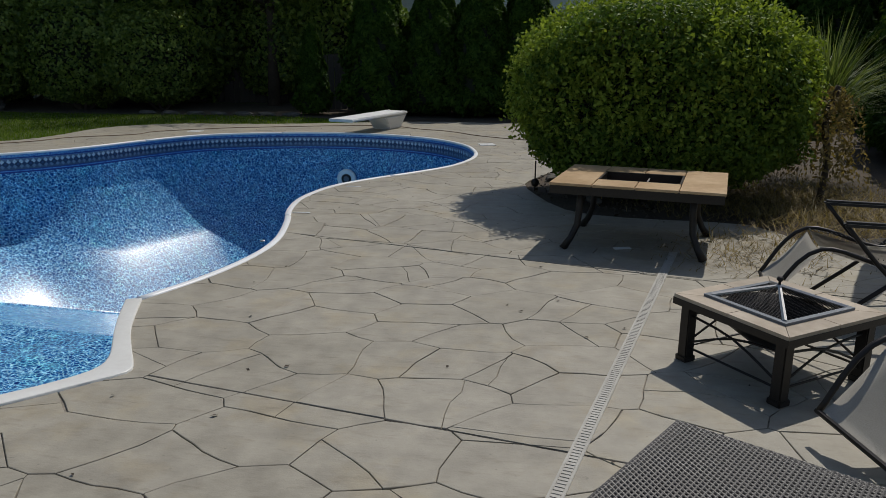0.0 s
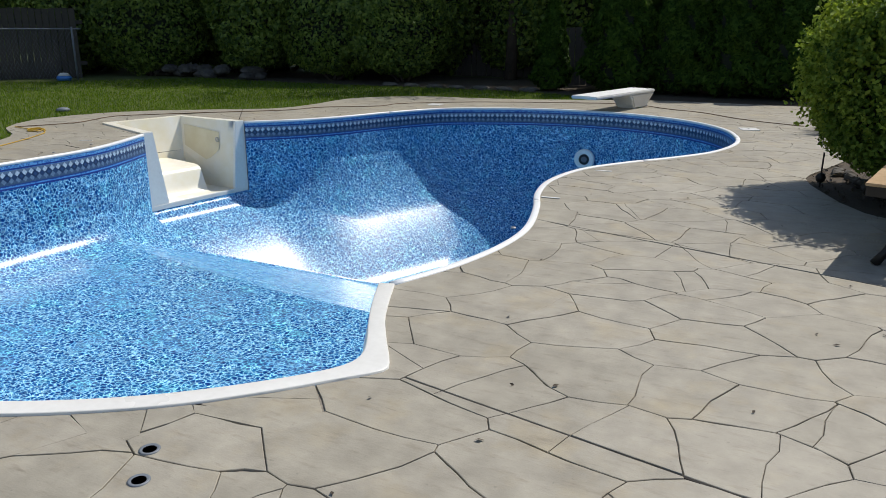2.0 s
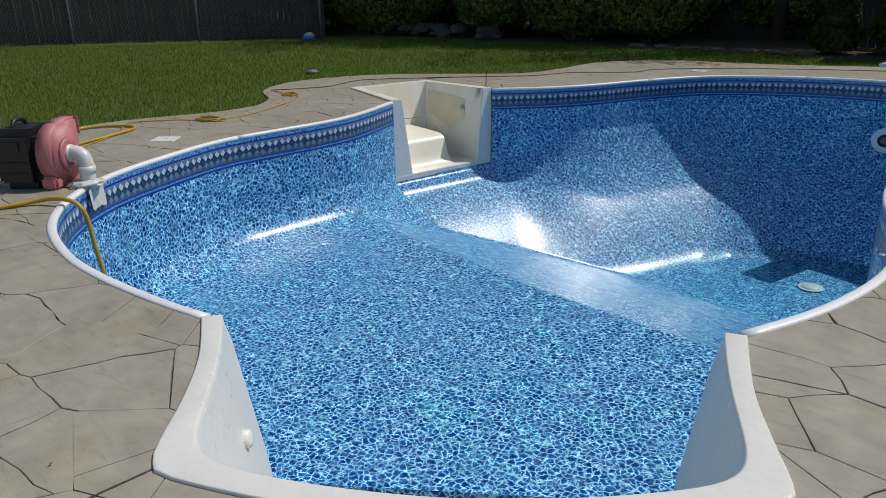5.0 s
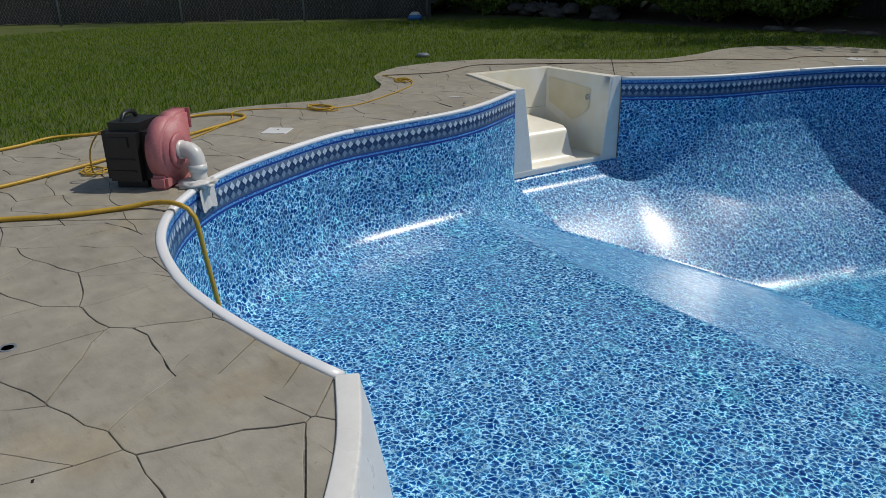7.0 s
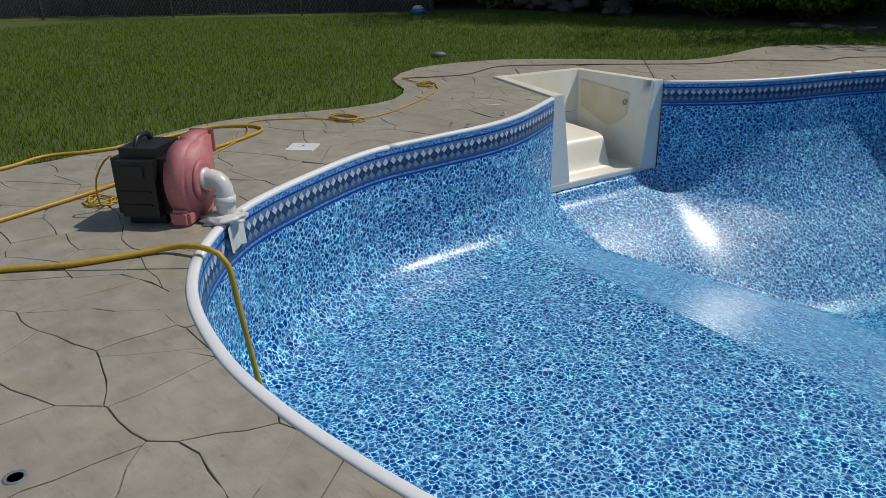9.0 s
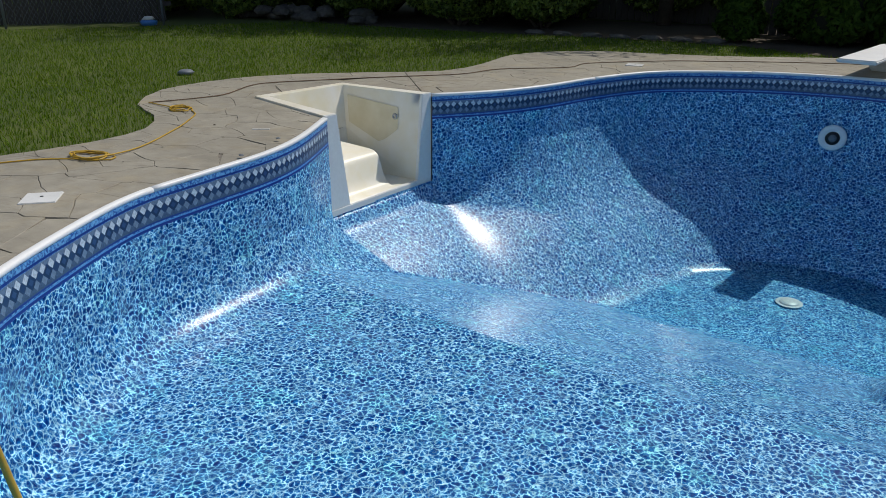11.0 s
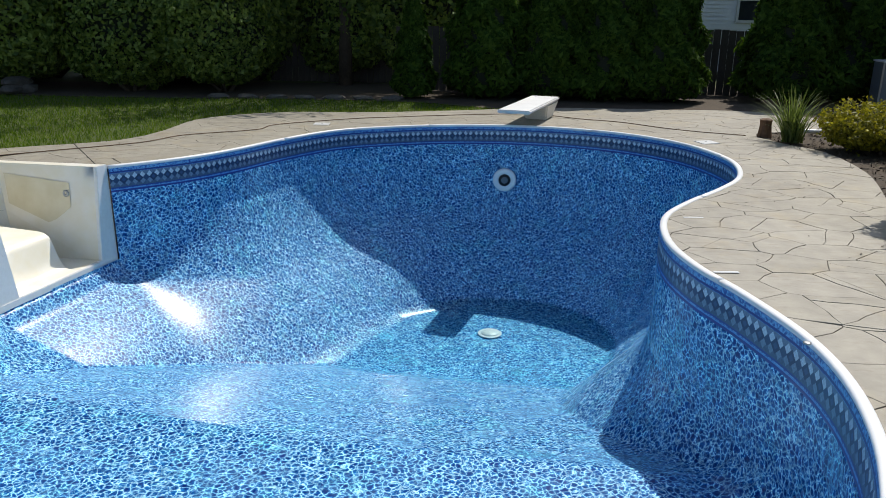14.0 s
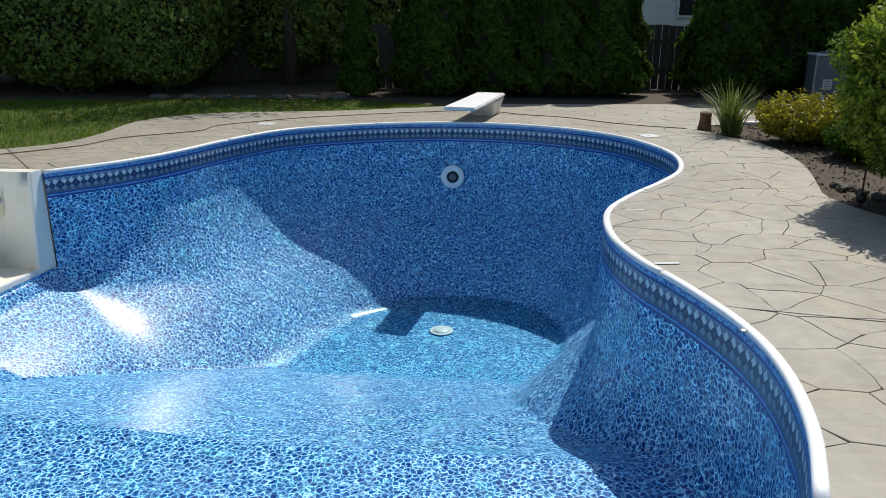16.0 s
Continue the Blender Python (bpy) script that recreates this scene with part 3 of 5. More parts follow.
def step_shell():
    bm = bmesh.new()
    rows = [[bm.verts.new((x, y, z)) for x, y in p] for p, z in
            ((STEP, -0.04), (STEP, 0.008), (inset(0.003), 0.0115), (inset(0.006), 0.012), (inset(0.084), 0.013), (inset(0.088), 0.012), (inset(0.092), 0.008), (inset(0.096), -0.03), (inset(0.12), -0.12), (inset(0.22), -0.75), (inset(0.28), -1.30))]
    for a, b in zip(rows, rows[1:]):
        for i in range(len(STEP) - 1):
            bm.faces.new((a[i], a[i + 1], b[i + 1], b[i]))
    bmesh.ops.recalc_face_normals(bm, faces=bm.faces)
    return bm


under("shell", step_shell(), FIBRE, steps, "", True)
under("return_fitting", lathe([(0.0005, 0.012), (0.02, 0.012), (0.038, 0.006), (0.04, -0.03)], 20, Matrix.Translation((-3.01, 2.66, -0.39)) @ Vector((0.78, 0.6, 0.15)).to_track_quat('Z', 'Y').to_matrix().to_4x4()), FIBRE, steps, "", True)
mouth_a, mouth_b = Vector((-3.3, 2.87, 0)), Vector((-1.63, 4.02, 0))
along = (mouth_b - mouth_a).normalized()
back = Vector((along.y, -along.x, 0))
for k, z in enumerate((-0.42, -0.66, -0.90)):
    near, far = 1.02 - 0.3 * k, 0.72 - 0.3 * k
    cut = 0.10 + 0.05 * (2 - k)
    a, b = mouth_a + along * cut, mouth_b - along * cut
    bm = bmesh.new()
    m = (a + b) / 2 + back * (near + far) / 2
    box(bm, (0, 0, 0), ((b - a).length - 0.12 * (2 - k), 0.30, 0.5), None, 0.03)
    bm.transform(Matrix.Translation((m.x, m.y, z - 0.25)) @ Matrix.Rotation(math.atan2(along.y, along.x), 4, "Z"))
    under("tread", bm, FIBRE, steps, "", False)
# ---- swim-out seat ----
swim = thing("swim_out_seat", pose(-7.7, 8.6, 0), "cream white moulded swim-out seat set in the pool wall", "pool seat")


def seat_body():
    """Side cheeks, bench and low step between the two front posts."""
    fr, fl = Vector((-6.97, 9.33, 0)), Vector((-7.25, 7.73, 0))
    br, bl = Vector((-8.2, 9.40, 0)), Vector((-8.53, 8.22, 0))
    P = lambda u, v, z: tuple(fl.lerp(fr, u).lerp(bl.lerp(br, u), v) + Vector((0, 0, z)))
    bm = bmesh.new()
    quad = lambda *c: bm.faces.new([bm.verts.new(p) for p in c])
    lo, hi, rim, up, ur = 0.175, 0.853, 0.022, 0.085, 0.915
    # rim on top, three sides
    quad(P(0, 0, rim), P(up, 0, rim), P(up, .90, rim), P(0, 1, rim))
    quad(P(1, 0, rim), P(1, 1, rim), P(ur, .90, rim), P(ur, 0, rim))
    quad(P(0, 1, rim), P(up, .90, rim), P(ur, .90, rim), P(1, 1, rim))
    # walls sloping in and down to the sill
    quad(P(up, 0, rim), P(lo, 0, -1.0), P(lo, .82, -.46), P(up, .90, rim))
    for i in range(8):
        for j in range(6):
            C = lambda f, t: tuple(Vector(P(ur, .9 * f, rim)).lerp(Vector(P(hi, 0, -1.0)).lerp(Vector(P(hi, .82, -.46)), f), t))
            quad(C(i / 8, j / 6), C((i + 1) / 8, j / 6), C((i + 1) / 8, (j + 1) / 6), C(i / 8, (j + 1) / 6))
    quad(P(up, .90, rim), P(lo, .82, -.46), P(hi, .82, -.46), P(ur, .90, rim))
    quad(P(hi, 0, -1.0), P(hi, .82, -.46), P(hi, .78, -.95))
    # bench with a rounded front over part of the width
    mid = 0.64
    ledge = ((.82, -.46), (.81, -.55), (.30, -.57), (.25, -.58), (.21, -.61), (.19, -.65), (.15, -.80), (.11, -.90), (.07, -.935), (.0, -.95))
    for (v0, z0), (v1, z1) in zip(ledge, ledge[1:]):
        quad(P(lo - .01, v0, z0), P(lo - .01, v1, z1), P(mid, v1, z1), P(mid, v0, z0))
    quad(*[P(mid, v, z) for v, z in ledge], P(mid, .78, -.95))
    quad(P(lo, .82, -.46), P(lo, 0, -1.0), P(lo, .81, -.55))
    # the lower well beside the bench
    quad(P(mid, .82, -.46), P(mid, .78, -.95), P(hi, .78, -.95), P(hi, .82, -.46))
    quad(P(mid, .0, -.95), P(hi, 0, -.95), P(hi, .78, -.95), P(mid, .78, -.95))
    # outer rim edge
    quad(P(0, 0, rim), P(0, 1, rim), P(0, 1, -.03), P(0, 0, -.03))
    quad(P(0, 1, rim), P(1, 1, rim), P(1, 1, -.03), P(0, 1, -.03))
    quad(P(1, 1, rim), P(1, 0, rim), P(1, 0, -.03), P(1, 1, -.03))
    bmesh.ops.remove_doubles(bm, verts=bm.verts, dist=0.001)
    return bm, P


bm, SP = seat_body()
ob = under("shell", bm, AGED, swim, "cream stained moulded seat shell")
rounding = ob.modifiers.new("rounding", "BEVEL")
ob.data.polygons.foreach_set("use_smooth", [True] * len(ob.data.polygons))
rounding.harden_normals = True
rounding.width, rounding.segments, rounding.limit_method, rounding.angle_limit = 0.022, 3, "ANGLE", radians(30)
for outer, top, foot in ((-0.005, 0.090, 0.180), (1.005, 0.910, 0.848)):
    bm = bmesh.new()
    rows = [[bm.verts.new(SP(u, v, z)) for u, z in ((outer, 0.024), (top, 0.024), (foot, -1.0), (outer, -1.0))] for v in (-0.030, 0.004)]
    bm.faces.new(rows[0])
    bm.faces.new(rows[1][::-1])
    for i in range(4):
        bm.faces.new((rows[0][i], rows[1][i], rows[1][(i + 1) % 4], rows[0][(i + 1) % 4]))
    bmesh.ops.recalc_face_normals(bm, faces=bm.faces)
    bmesh.ops.bevel(bm, geom=list(bm.edges), offset=0.006, segments=2, affect="EDGES")
    under("flange", bm, FIBRE, swim)

def cheek(f, t, off=0.0):
    """A point on the seat's sloping side wall: f from the front to the back, t from the rim down."""
    top, low = Vector(SP(0.915, 0.9 * f, 0.022)), Vector(SP(0.853, 0, -1.0)).lerp(Vector(SP(0.853, 0.82, -0.46)), f)
    return top.lerp(low, t) + Vector((-0.17, -0.98, 0.1)) * off


bm = bmesh.new()
for i in range(8):
    f0, f1 = 0.26 + 0.085 * i, 0.345 + 0.085 * i
    lo0, lo1 = (0.40 + 0.40 * min(1, max(0, (f - 0.2) / 0.3)) for f in (f0, f1))
    bm.faces.new([bm.verts.new(cheek(*q, 0.009)) for q in ((f0, 0.20), (f1, 0.20), (f1, lo1), (f0, lo0))])
bmesh.ops.remove_doubles(bm, verts=bm.verts, dist=0.0005)
under("stained_back", bm, STAINED, swim, "yellowed stain on the side panel")
a, b = Vector(SP(0.0, -0.015, -0.985)), Vector(SP(1.0, -0.015, -0.985))
bm = a_box((0, 0, 0), ((b - a).length, 0.05, 0.075), None, 0.008)
bm.transform(Matrix.Translation((a + b) / 2) @ Matrix.Rotation(radians(80.2), 4, "Z"))
under("sill", bm, FIBRE, swim)
for spot, way in ((Vector(SP(0.36, 0.815, -0.40)), (0.98, -0.17, 0.12)), (cheek(0.30, 0.33, 0.004), (-0.17, -0.98, 0.1))):
    turn = Vector(way).to_track_quat("Z", "Y").to_matrix().to_4x4()
    bm = lathe([(0.0005, -0.01), (0.036, -0.01), (0.036, 0.012), (0.028, 0.018), (0.016, 0.018), (0.014, 0.006), (0.0005, 0.004)], 16, Matrix.Translation(spot) @ turn)
    under("jet_fitting", bm, STEEL, swim, "small round jet fitting", True)

# ---- diving board ----
board = thing("diving_board", pose(-2.495, 13.34, 0, 0, 0, math.degrees(math.atan2(1.98, 0.51)) - 90), "short white diving board on a moulded stand", "diving board")
part("plank", a_box((0, 0, 0.275), (0.46, 2.04, 0.05), None, 0.015), BOARDTOP, board, "white sanded plank")
bm = bmesh.new()
sec = [(0.17, 0.40, 0.88, 0.0), (0.175, 0.38, 0.89, 0.05), (0.20, 0.26, 0.97, 0.17), (0.225, 0.12, 1.02, 0.25)]
rows = []
for w, y0, y1, z in sec:
    rows.append([bm.verts.new(p) for p in ((-w, y0, z), (w, y0, z), (w, y1, z), (-w, y1, z))])
for a, b in zip(rows, rows[1:]):
    for i in range(4):
        bm.faces.new((a[i], a[(i + 1) % 4], b[(i + 1) % 4], b[i]))
bm.faces.new(rows[0][::-1])
bm.faces.new(rows[-1])
bmesh.ops.bevel(bm, geom=list(bm.edges), offset=0.02, segments=2, affect="EDGES")
part("stand", bm, WHITE, board, "white moulded fibreglass stand")
for x in (-0.13, 0.13):
    part("bolt", lathe([(0.022, 0.297), (0.022, 0.308), (0.012, 0.315), (0.0005, 0.316)], 12, Matrix.Translation((x, 0.93, 0))), STEEL, board, "", True)


# ---- plants ----
RNG = np.random.default_rng(5)


def shell_points(n, shape, lumps, rng, deep=0.10):
    """Points on a lumpy closed form: shape(direction) gives the radius vector."""
    d = rng.normal(size=(n, 3))
    d /= np.linalg.norm(d, axis=1)[:, None]
    bump = np.zeros(n)
    for c, w, h in lumps:
        bump += h * np.exp(-((1 - d @ c) / w))
    depth = 1 - np.abs(rng.normal(size=n)) * deep
    return shape(d) * ((1 + bump) * depth)[:, None], d


def lumps(n, rng, w=(0.004, 0.03), h=(-0.09, 0.13)):
    out = []
    for _ in range(n):
        c = rng.normal(size=3)
        out.append((c / np.linalg.norm(c), rng.uniform(*w), rng.uniform(*h)))
    return out


def core(shape, k, sub=3, seed=1):
    bm = bmesh.new()
    bmesh.ops.create_icosphere(bm, subdivisions=sub, radius=1.0)
    for v in bm.verts:
        d = np.array(v.co.normalized())
        p = shape(d[None])[0] * k * (1 + 0.10 * noise.noise(Vector(d) * 3 + Vector((seed, 0, 0))))
        v.co = p
    return bm


def bush_shape(rx, ry, h, z0):
    """A clipped round bush: flat below, broad at half height."""
    def f(d):
        s = np.sign(d[:, 2]) * np.abs(d[:, 2]) ** 0.8
        r = np.sqrt(np.clip(1 - np.abs(s) ** 3.0, 0, 1))
        flat = np.hypot(d[:, 0], d[:, 1]) + 1e-9
        return np.stack([rx * r * d[:, 0] / flat, ry * r * d[:, 1] / flat, z0 + h / 2 + s * h / 2], 1)
    return f


def bush(name, m, rx, ry, h, z0, n, size, mat, label, category, seed=1, nl=60, deep=0.10):
    rng = np.random.default_rng(seed)
    th = thing(name, m, label, category)
    f = bush_shape(rx, ry, h, z0)
    pts, d = shell_points(n, lambda q: f(q) - np.array([0, 0, z0 + h / 2]), lumps(nl, rng), rng, deep)
    pts = pts + np.array([0, 0, z0 + h / 2])
    mesh_part("crown", leaves(pts, d + np.array([0, 0, 0.3]), size, rng), mat, th, "dense small leaves")
    # added solid core blocks the view through; its dark colour stands for inner shade
    part("twig_core", core(lambda q: f(q) - np.array([0, 0, z0 + h / 2]), 0.86, 3, seed), CROWN_SHADE, th, "", True).location = (0, 0, z0 + h / 2)
    bm = bmesh.new()
    for k in range(5):
        a = k * 1.3
        tube(bm, [(0.10 * math.cos(a), 0.10 * math.sin(a), -0.02), (0.3 * rx * math.cos(a), 0.3 * ry * math.sin(a), z0 + 0.15), (0.5 * rx * math.cos(a), 0.5 * ry * math.sin(a), z0 + h * 0.5)], [0.04, 0.03, 0.015], 6)
    part("stem", bm, BARK, th)
    return th


big_bush = bush("clipped_bush", pose(1.80, 8.05, 0), 1.36, 1.02, 1.76, 0.10, 80000, 0.030, LEAF_BUSH, "large rounded green shrub growing beside the deck", "bush", 3, 260, 0.15)


def sprigs(parent, rx, ry, h, z0, n, rng, mat, size, long, label):
    """Young leafy shoots that stand out of a clipped bush, most of them on top."""
    f = bush_shape(rx, ry, h, z0)
    d = rng.normal(size=(n, 3))
    d[:, 2] = np.abs(d[:, 2]) * 1.1 - 0.35
    d /= np.linalg.norm(d, axis=1)[:, None]
    root, P, N = f(d), [], []
    for q, e in zip(root, d):
        way = e * 0.8 + np.array([0, 0, 0.75]) + rng.normal(size=3) * 0.25
        way /= np.linalg.norm(way)
        L = rng.uniform(0.4, 1.0) * long
        for t in np.linspace(-0.5, 1, 12):
            P.append(q + way * L * t + rng.normal(size=3) * 0.014)
            N.append(way + rng.normal(size=3))
    mesh_part("new_growth", leaves(P, N, size, rng, 0.7), mat, parent, label)


sprigs(big_bush, 1.36, 1.02, 1.76, 0.10, 2600, np.random.default_rng(33), LEAF_SHOOT, 0.030, 0.21, "bright yellow-green young shoots")


def thuja_mesh(seed, h, r, n):
    rng = np.random.default_rng(seed)
    t = rng.random(n) ** 0.75
    ang = rng.random(n) * math.tau
    wob = 1 + 0.12 * np.sin(ang * 5 + t * 9) + 0.10 * np.sin(ang * 3 - t * 23) + 0.08 * np.sin(ang * 11 + t * 40)
    prof = r * np.minimum(1.0, (t + 0.02) * 9) ** 0.4 * (1 - t) ** 0.55 * wob
    rad = prof * (1 - np.abs(rng.normal(size=n)) * 0.10)
    pts = np.stack([rad * np.cos(ang), rad * np.sin(ang), 0.05 + t * h], 1)
    nrm = np.stack([np.cos(ang), np.sin(ang), np.full(n, 0.5)], 1)
    return leaves(pts, nrm, 0.055, rng, 0.5, 2.6)


def thuja(m, h, r, n, seed):
    th = thing("arborvitae", m, "tall dark green columnar arborvitae in a hedge row", "conifer", "arborvitae hedge")
    mesh_part("crown", thuja_mesh(seed, h, r, n), LEAF_THUJA, th)
    # added dark cone closes the crown to sight, painted as its shaded depth
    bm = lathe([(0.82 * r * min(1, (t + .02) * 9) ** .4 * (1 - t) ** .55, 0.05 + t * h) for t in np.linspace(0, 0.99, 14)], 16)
    part("twig_core", bm, CROWN_SHADE, th, "", True)
    part("trunk", a_tube([(0, 0, -0.03), (0, 0, 0.5 * h)], [0.07, 0.03], 7), BARK, th)
    return th


first = thuja(pose(-3.25, 17.0, 0), 3.2, 0.88, 26000, 11)
second = thuja(pose(-2.05, 17.1, 0), 3.0, 0.86, 26000, 12)
k = 0
for x, y, s in ((-0.95, 17.0, 1.05), (0.05, 16.95, 0.95), (2.42, 17.1, 1.1), (3.6, 17.7, 1.2), (4.9, 17.8, 1.35), (6.2, 17.3, 1.3), (7.4, 16.3, 1.2), (8.4, 15.1, 1.1), (7.2, 14.0, 1.1), (6.4, 12.9, 1.1), (5.9, 11.7, 1.1), (5.7, 10.4, 1.05)):
    k += 1
    copy_thing((first, second)[k % 2], pose(x, y, 0, 0, 0, 77 * k) @ Matrix.Diagonal((s, s, s, 1)))
small = thuja(pose(-4.65, 16.6, 0), 1.8, 0.42, 9000, 13)


def tree(m, h, trunk_r, crown, n, seed, size=0.085, low=0.22):
    rng = np.random.default_rng(seed)
    th = thing("tree", m, "leafy deciduous tree in deep shade behind the lawn", "tree", "trees behind the lawn")
    bm = bmesh.new()
    tube(bm, [(0, 0, -0.05), (0.04, 0.02, 0.25 * h), (-0.05, 0.06, 0.5 * h), (0.02, 0, 0.8 * h)], [trunk_r, trunk_r * 0.8, trunk_r * 0.55, 0.03], 9)
    cl = []
    for k in range(16):
        a, z = rng.random() * math.tau, h * rng.uniform(low, 0.8)
        r = crown * rng.uniform(0.5, 1.0) * math.sin(math.pi * min(0.95, (z / h - low) / (1 - low) * 0.75 + 0.22))
        end = (r * math.cos(a), r * math.sin(a), z + 0.12 * h)
        tube(bm, [(0, 0, z * 0.8), (end[0] * 0.5, end[1] * 0.5, z), end], [trunk_r * 0.4, trunk_r * 0.25, 0.015], 6)
        for _ in range(5):
            cl.append(np.array(end) + rng.normal(size=3) * crown * 0.28)
    part("trunk", bm, BARK, th, "", True)
    cl = np.array(cl)
    i = rng.integers(0, len(cl), n)
    d = rng.normal(size=(n, 3))
    d /= np.linalg.norm(d, axis=1)[:, None]
    pts = cl[i] + d * (crown * 0.34 * rng.random((n, 1)) ** 0.5)
    mesh_part("crown", leaves(pts, d + np.array([0, 0, 0.5]), size, rng, 0.9), LEAF_TREE, th)
    return th


oak = tree(pose(-6.5, 19.0, 0), 7.5, 0.16, 2.6, 20000, 21)
maple = tree(pose(-10.2, 19.6, 0), 6.5, 0.13, 2.4, 20000, 22, 0.085, 0.12)
k = 0
for x, y, s in ((-13.0, 19.8, 1.0), (-16.0, 19.3, 1.1), (-19.2, 18.6, 1.15), (-22.5, 13.5, 1.1), (-8.4, 23.0, 1.35), (-12.5, 22.0, 1.4), (-17.5, 21.0, 1.4), (-24.5, 17.5, 1.4), (-26.0, 10.0, 1.3), (-28.0, 4.0, 1.35), (8.5, 23.0, 1.3), (13.5, 19.0, 1.3), (14.5, 12.0, 1.2)):
    k += 1
    copy_thing((oak, maple)[k % 2], pose(x, y, 0, 0, 0, 63 * k) @ Matrix.Diagonal((s, s, s, 1)))
shrub = bush("leafy_shrub", pose(-10.4, 16.9, 0), 1.5, 0.9, 2.4, 0.1, 16000, 0.068, LEAF_TREE, "loose leafy green shrub at the lawn edge", "shrub", 31, 160)
k = 0
for x, y, s in ((-8.6, 17.2, 0.9), (-12.9, 17.0, 1.1), (-15.6, 16.0, 1.0), (-17.9, 15.6, 1.1), (-20.6, 14.0, 1.2), (-11.2, 18.6, 1.4), (-6.9, 20.2, 1.1), (-13.8, 19.6, 1.5), (-9.0, 20.2, 1.5), (-18.8, 16.8, 1.5), (-4.9, 20.5, 1.3), (-19.5, 17.0, 1.7), (-15.0, 18.4, 1.7), (-10.5, 20.6, 1.8), (-15.8, 20.8, 2.0), (-22.8, 15.8, 1.8), (-7.0, 22.5, 2.2), (-12.0, 22.5, 2.2), (-17.0, 21.5, 2.3), (-21.5, 18.8, 2.3), (-25.5, 14.0, 2.2), (-28.5, 8.5, 2.2)):
    k += 1
    copy_thing(shrub, pose(x, y, 0, 0, 0, 71 * k) @ Matrix.Diagonal((s, s, s, 1)))

# lawn blades
cand = np.stack([RNG.uniform(-20.5, -2.0, 320000), RNG.uniform(1.5, 16.3, 320000)], 1)
near = np.hypot(cand[:, 0] + 3, cand[:, 1] - 4)
ok = ~inside(DECK, cand) & ~inside(BED, cand) & (RNG.random(len(cand)) < np.clip(9.0 / near, 0.25, 1.0)) & (cand[:, 0] + 23.8 > 0.94 * (cand[:, 1] - 5.0))
cand = cand[ok]
cl = np.array([0.6 + 0.8 * abs(noise.noise(Vector((x * 1.1, y * 1.1, 0)))) for x, y in cand])
me = blades(np.column_stack([cand, np.full(len(cand), -0.03)]), RNG.random(len(cand)) * math.tau, 0.06, 0.005, RNG, 0.7)
tagged(mesh_part("lawn_grass", me, GRASS), "short mown green grass with drier patches", "grass", kind="stuff")


# ---- patio furniture ----
def fire_table():
    """The long tiled fire table on splayed legs."""
    th = thing("fire_table", pose(1.50, 6.07, 0, 0, 0, -11.5), "rectangular fire table with tan stone tile top", "table")
    L, W, H, ox, oy = 1.22, 0.96, 0.50, 0.30, 0.20
    part("apron", frame_bm(L - 0.02, W - 0.02, L - 0.14, W - 0.14, H - 0.075, H - 0.012), IRON, th, "dark bronze metal frame")
    tiles = ((-L / 2, -W / 2, -ox, W / 2), (ox, -W / 2, L / 2, W / 2), (-ox, -W / 2, 0.0, -oy), (0.0, -W / 2, ox, -oy), (-ox, oy, 0.0, W / 2), (0.0, oy, ox, W / 2))
    for x0, y0, x1, y1 in tiles:
        part("tile", a_box(((x0 + x1) / 2, (y0 + y1) / 2, H - 0.004), (x1 - x0 - 0.006, y1 - y0 - 0.006, 0.018), None, 0.003), TAN, th)
    part("burner_pan", frame_bm(2 * ox, 2 * oy, 2 * ox - 0.03, 2 * oy - 0.03, H - 0.12, H + 0.004), IRON, th, "dark metal pan rim")
    part("pan_floor", a_box((0, 0, H - 0.12), (2 * ox - 0.02, 2 * oy - 0.02, 0.01)), TERRA, th, "brown lava rock bed")
    part("pan_divider", a_box((0.04, 0, H - 0.03), (0.012, 2 * oy - 0.03, 0.012)), STEEL, th)
    for sx in (-1, 1):
        for sy in (-1, 1):
            pts = [(sx * 0.40, sy * 0.32, H - 0.06), (sx * 0.40, sy * 0.325, 0.33), (sx * 0.41, sy * 0.34, 0.18), (sx * 0.45, sy * 0.37, 0.08), (sx * 0.50, sy * 0.40, 0.0)]
            part("leg", a_tube(pts, [0.026, 0.026, 0.025, 0.024, 0.03], 8), IRON, th, "", True)
    part("crossbar", a_tube([(-0.4, 0, 0.36), (0.4, 0, 0.36)], 0.014, 6), IRON, th)
    return th


def frame_bm(L, W, l, w, z0, z1):
    """A rectangular ring with a square section."""
    bm = bmesh.new()
    o = [(-L / 2, -W / 2), (L / 2, -W / 2), (L / 2, W / 2), (-L / 2, W / 2)]
    i = [(-l / 2, -w / 2), (l / 2, -w / 2), (l / 2, w / 2), (-l / 2, w / 2)]
    rows = [[bm.verts.new((*p, z)) for p in q] for q, z in ((o, z0), (o, z1), (i, z1), (i, z0))]
    for a, b in zip(rows, rows[1:] + rows[:1]):
        for k in range(4):
            bm.faces.new((a[k], a[(k + 1) % 4], b[(k + 1) % 4], b[k]))
    bmesh.ops.recalc_face_normals(bm, faces=bm.faces)
    return bm


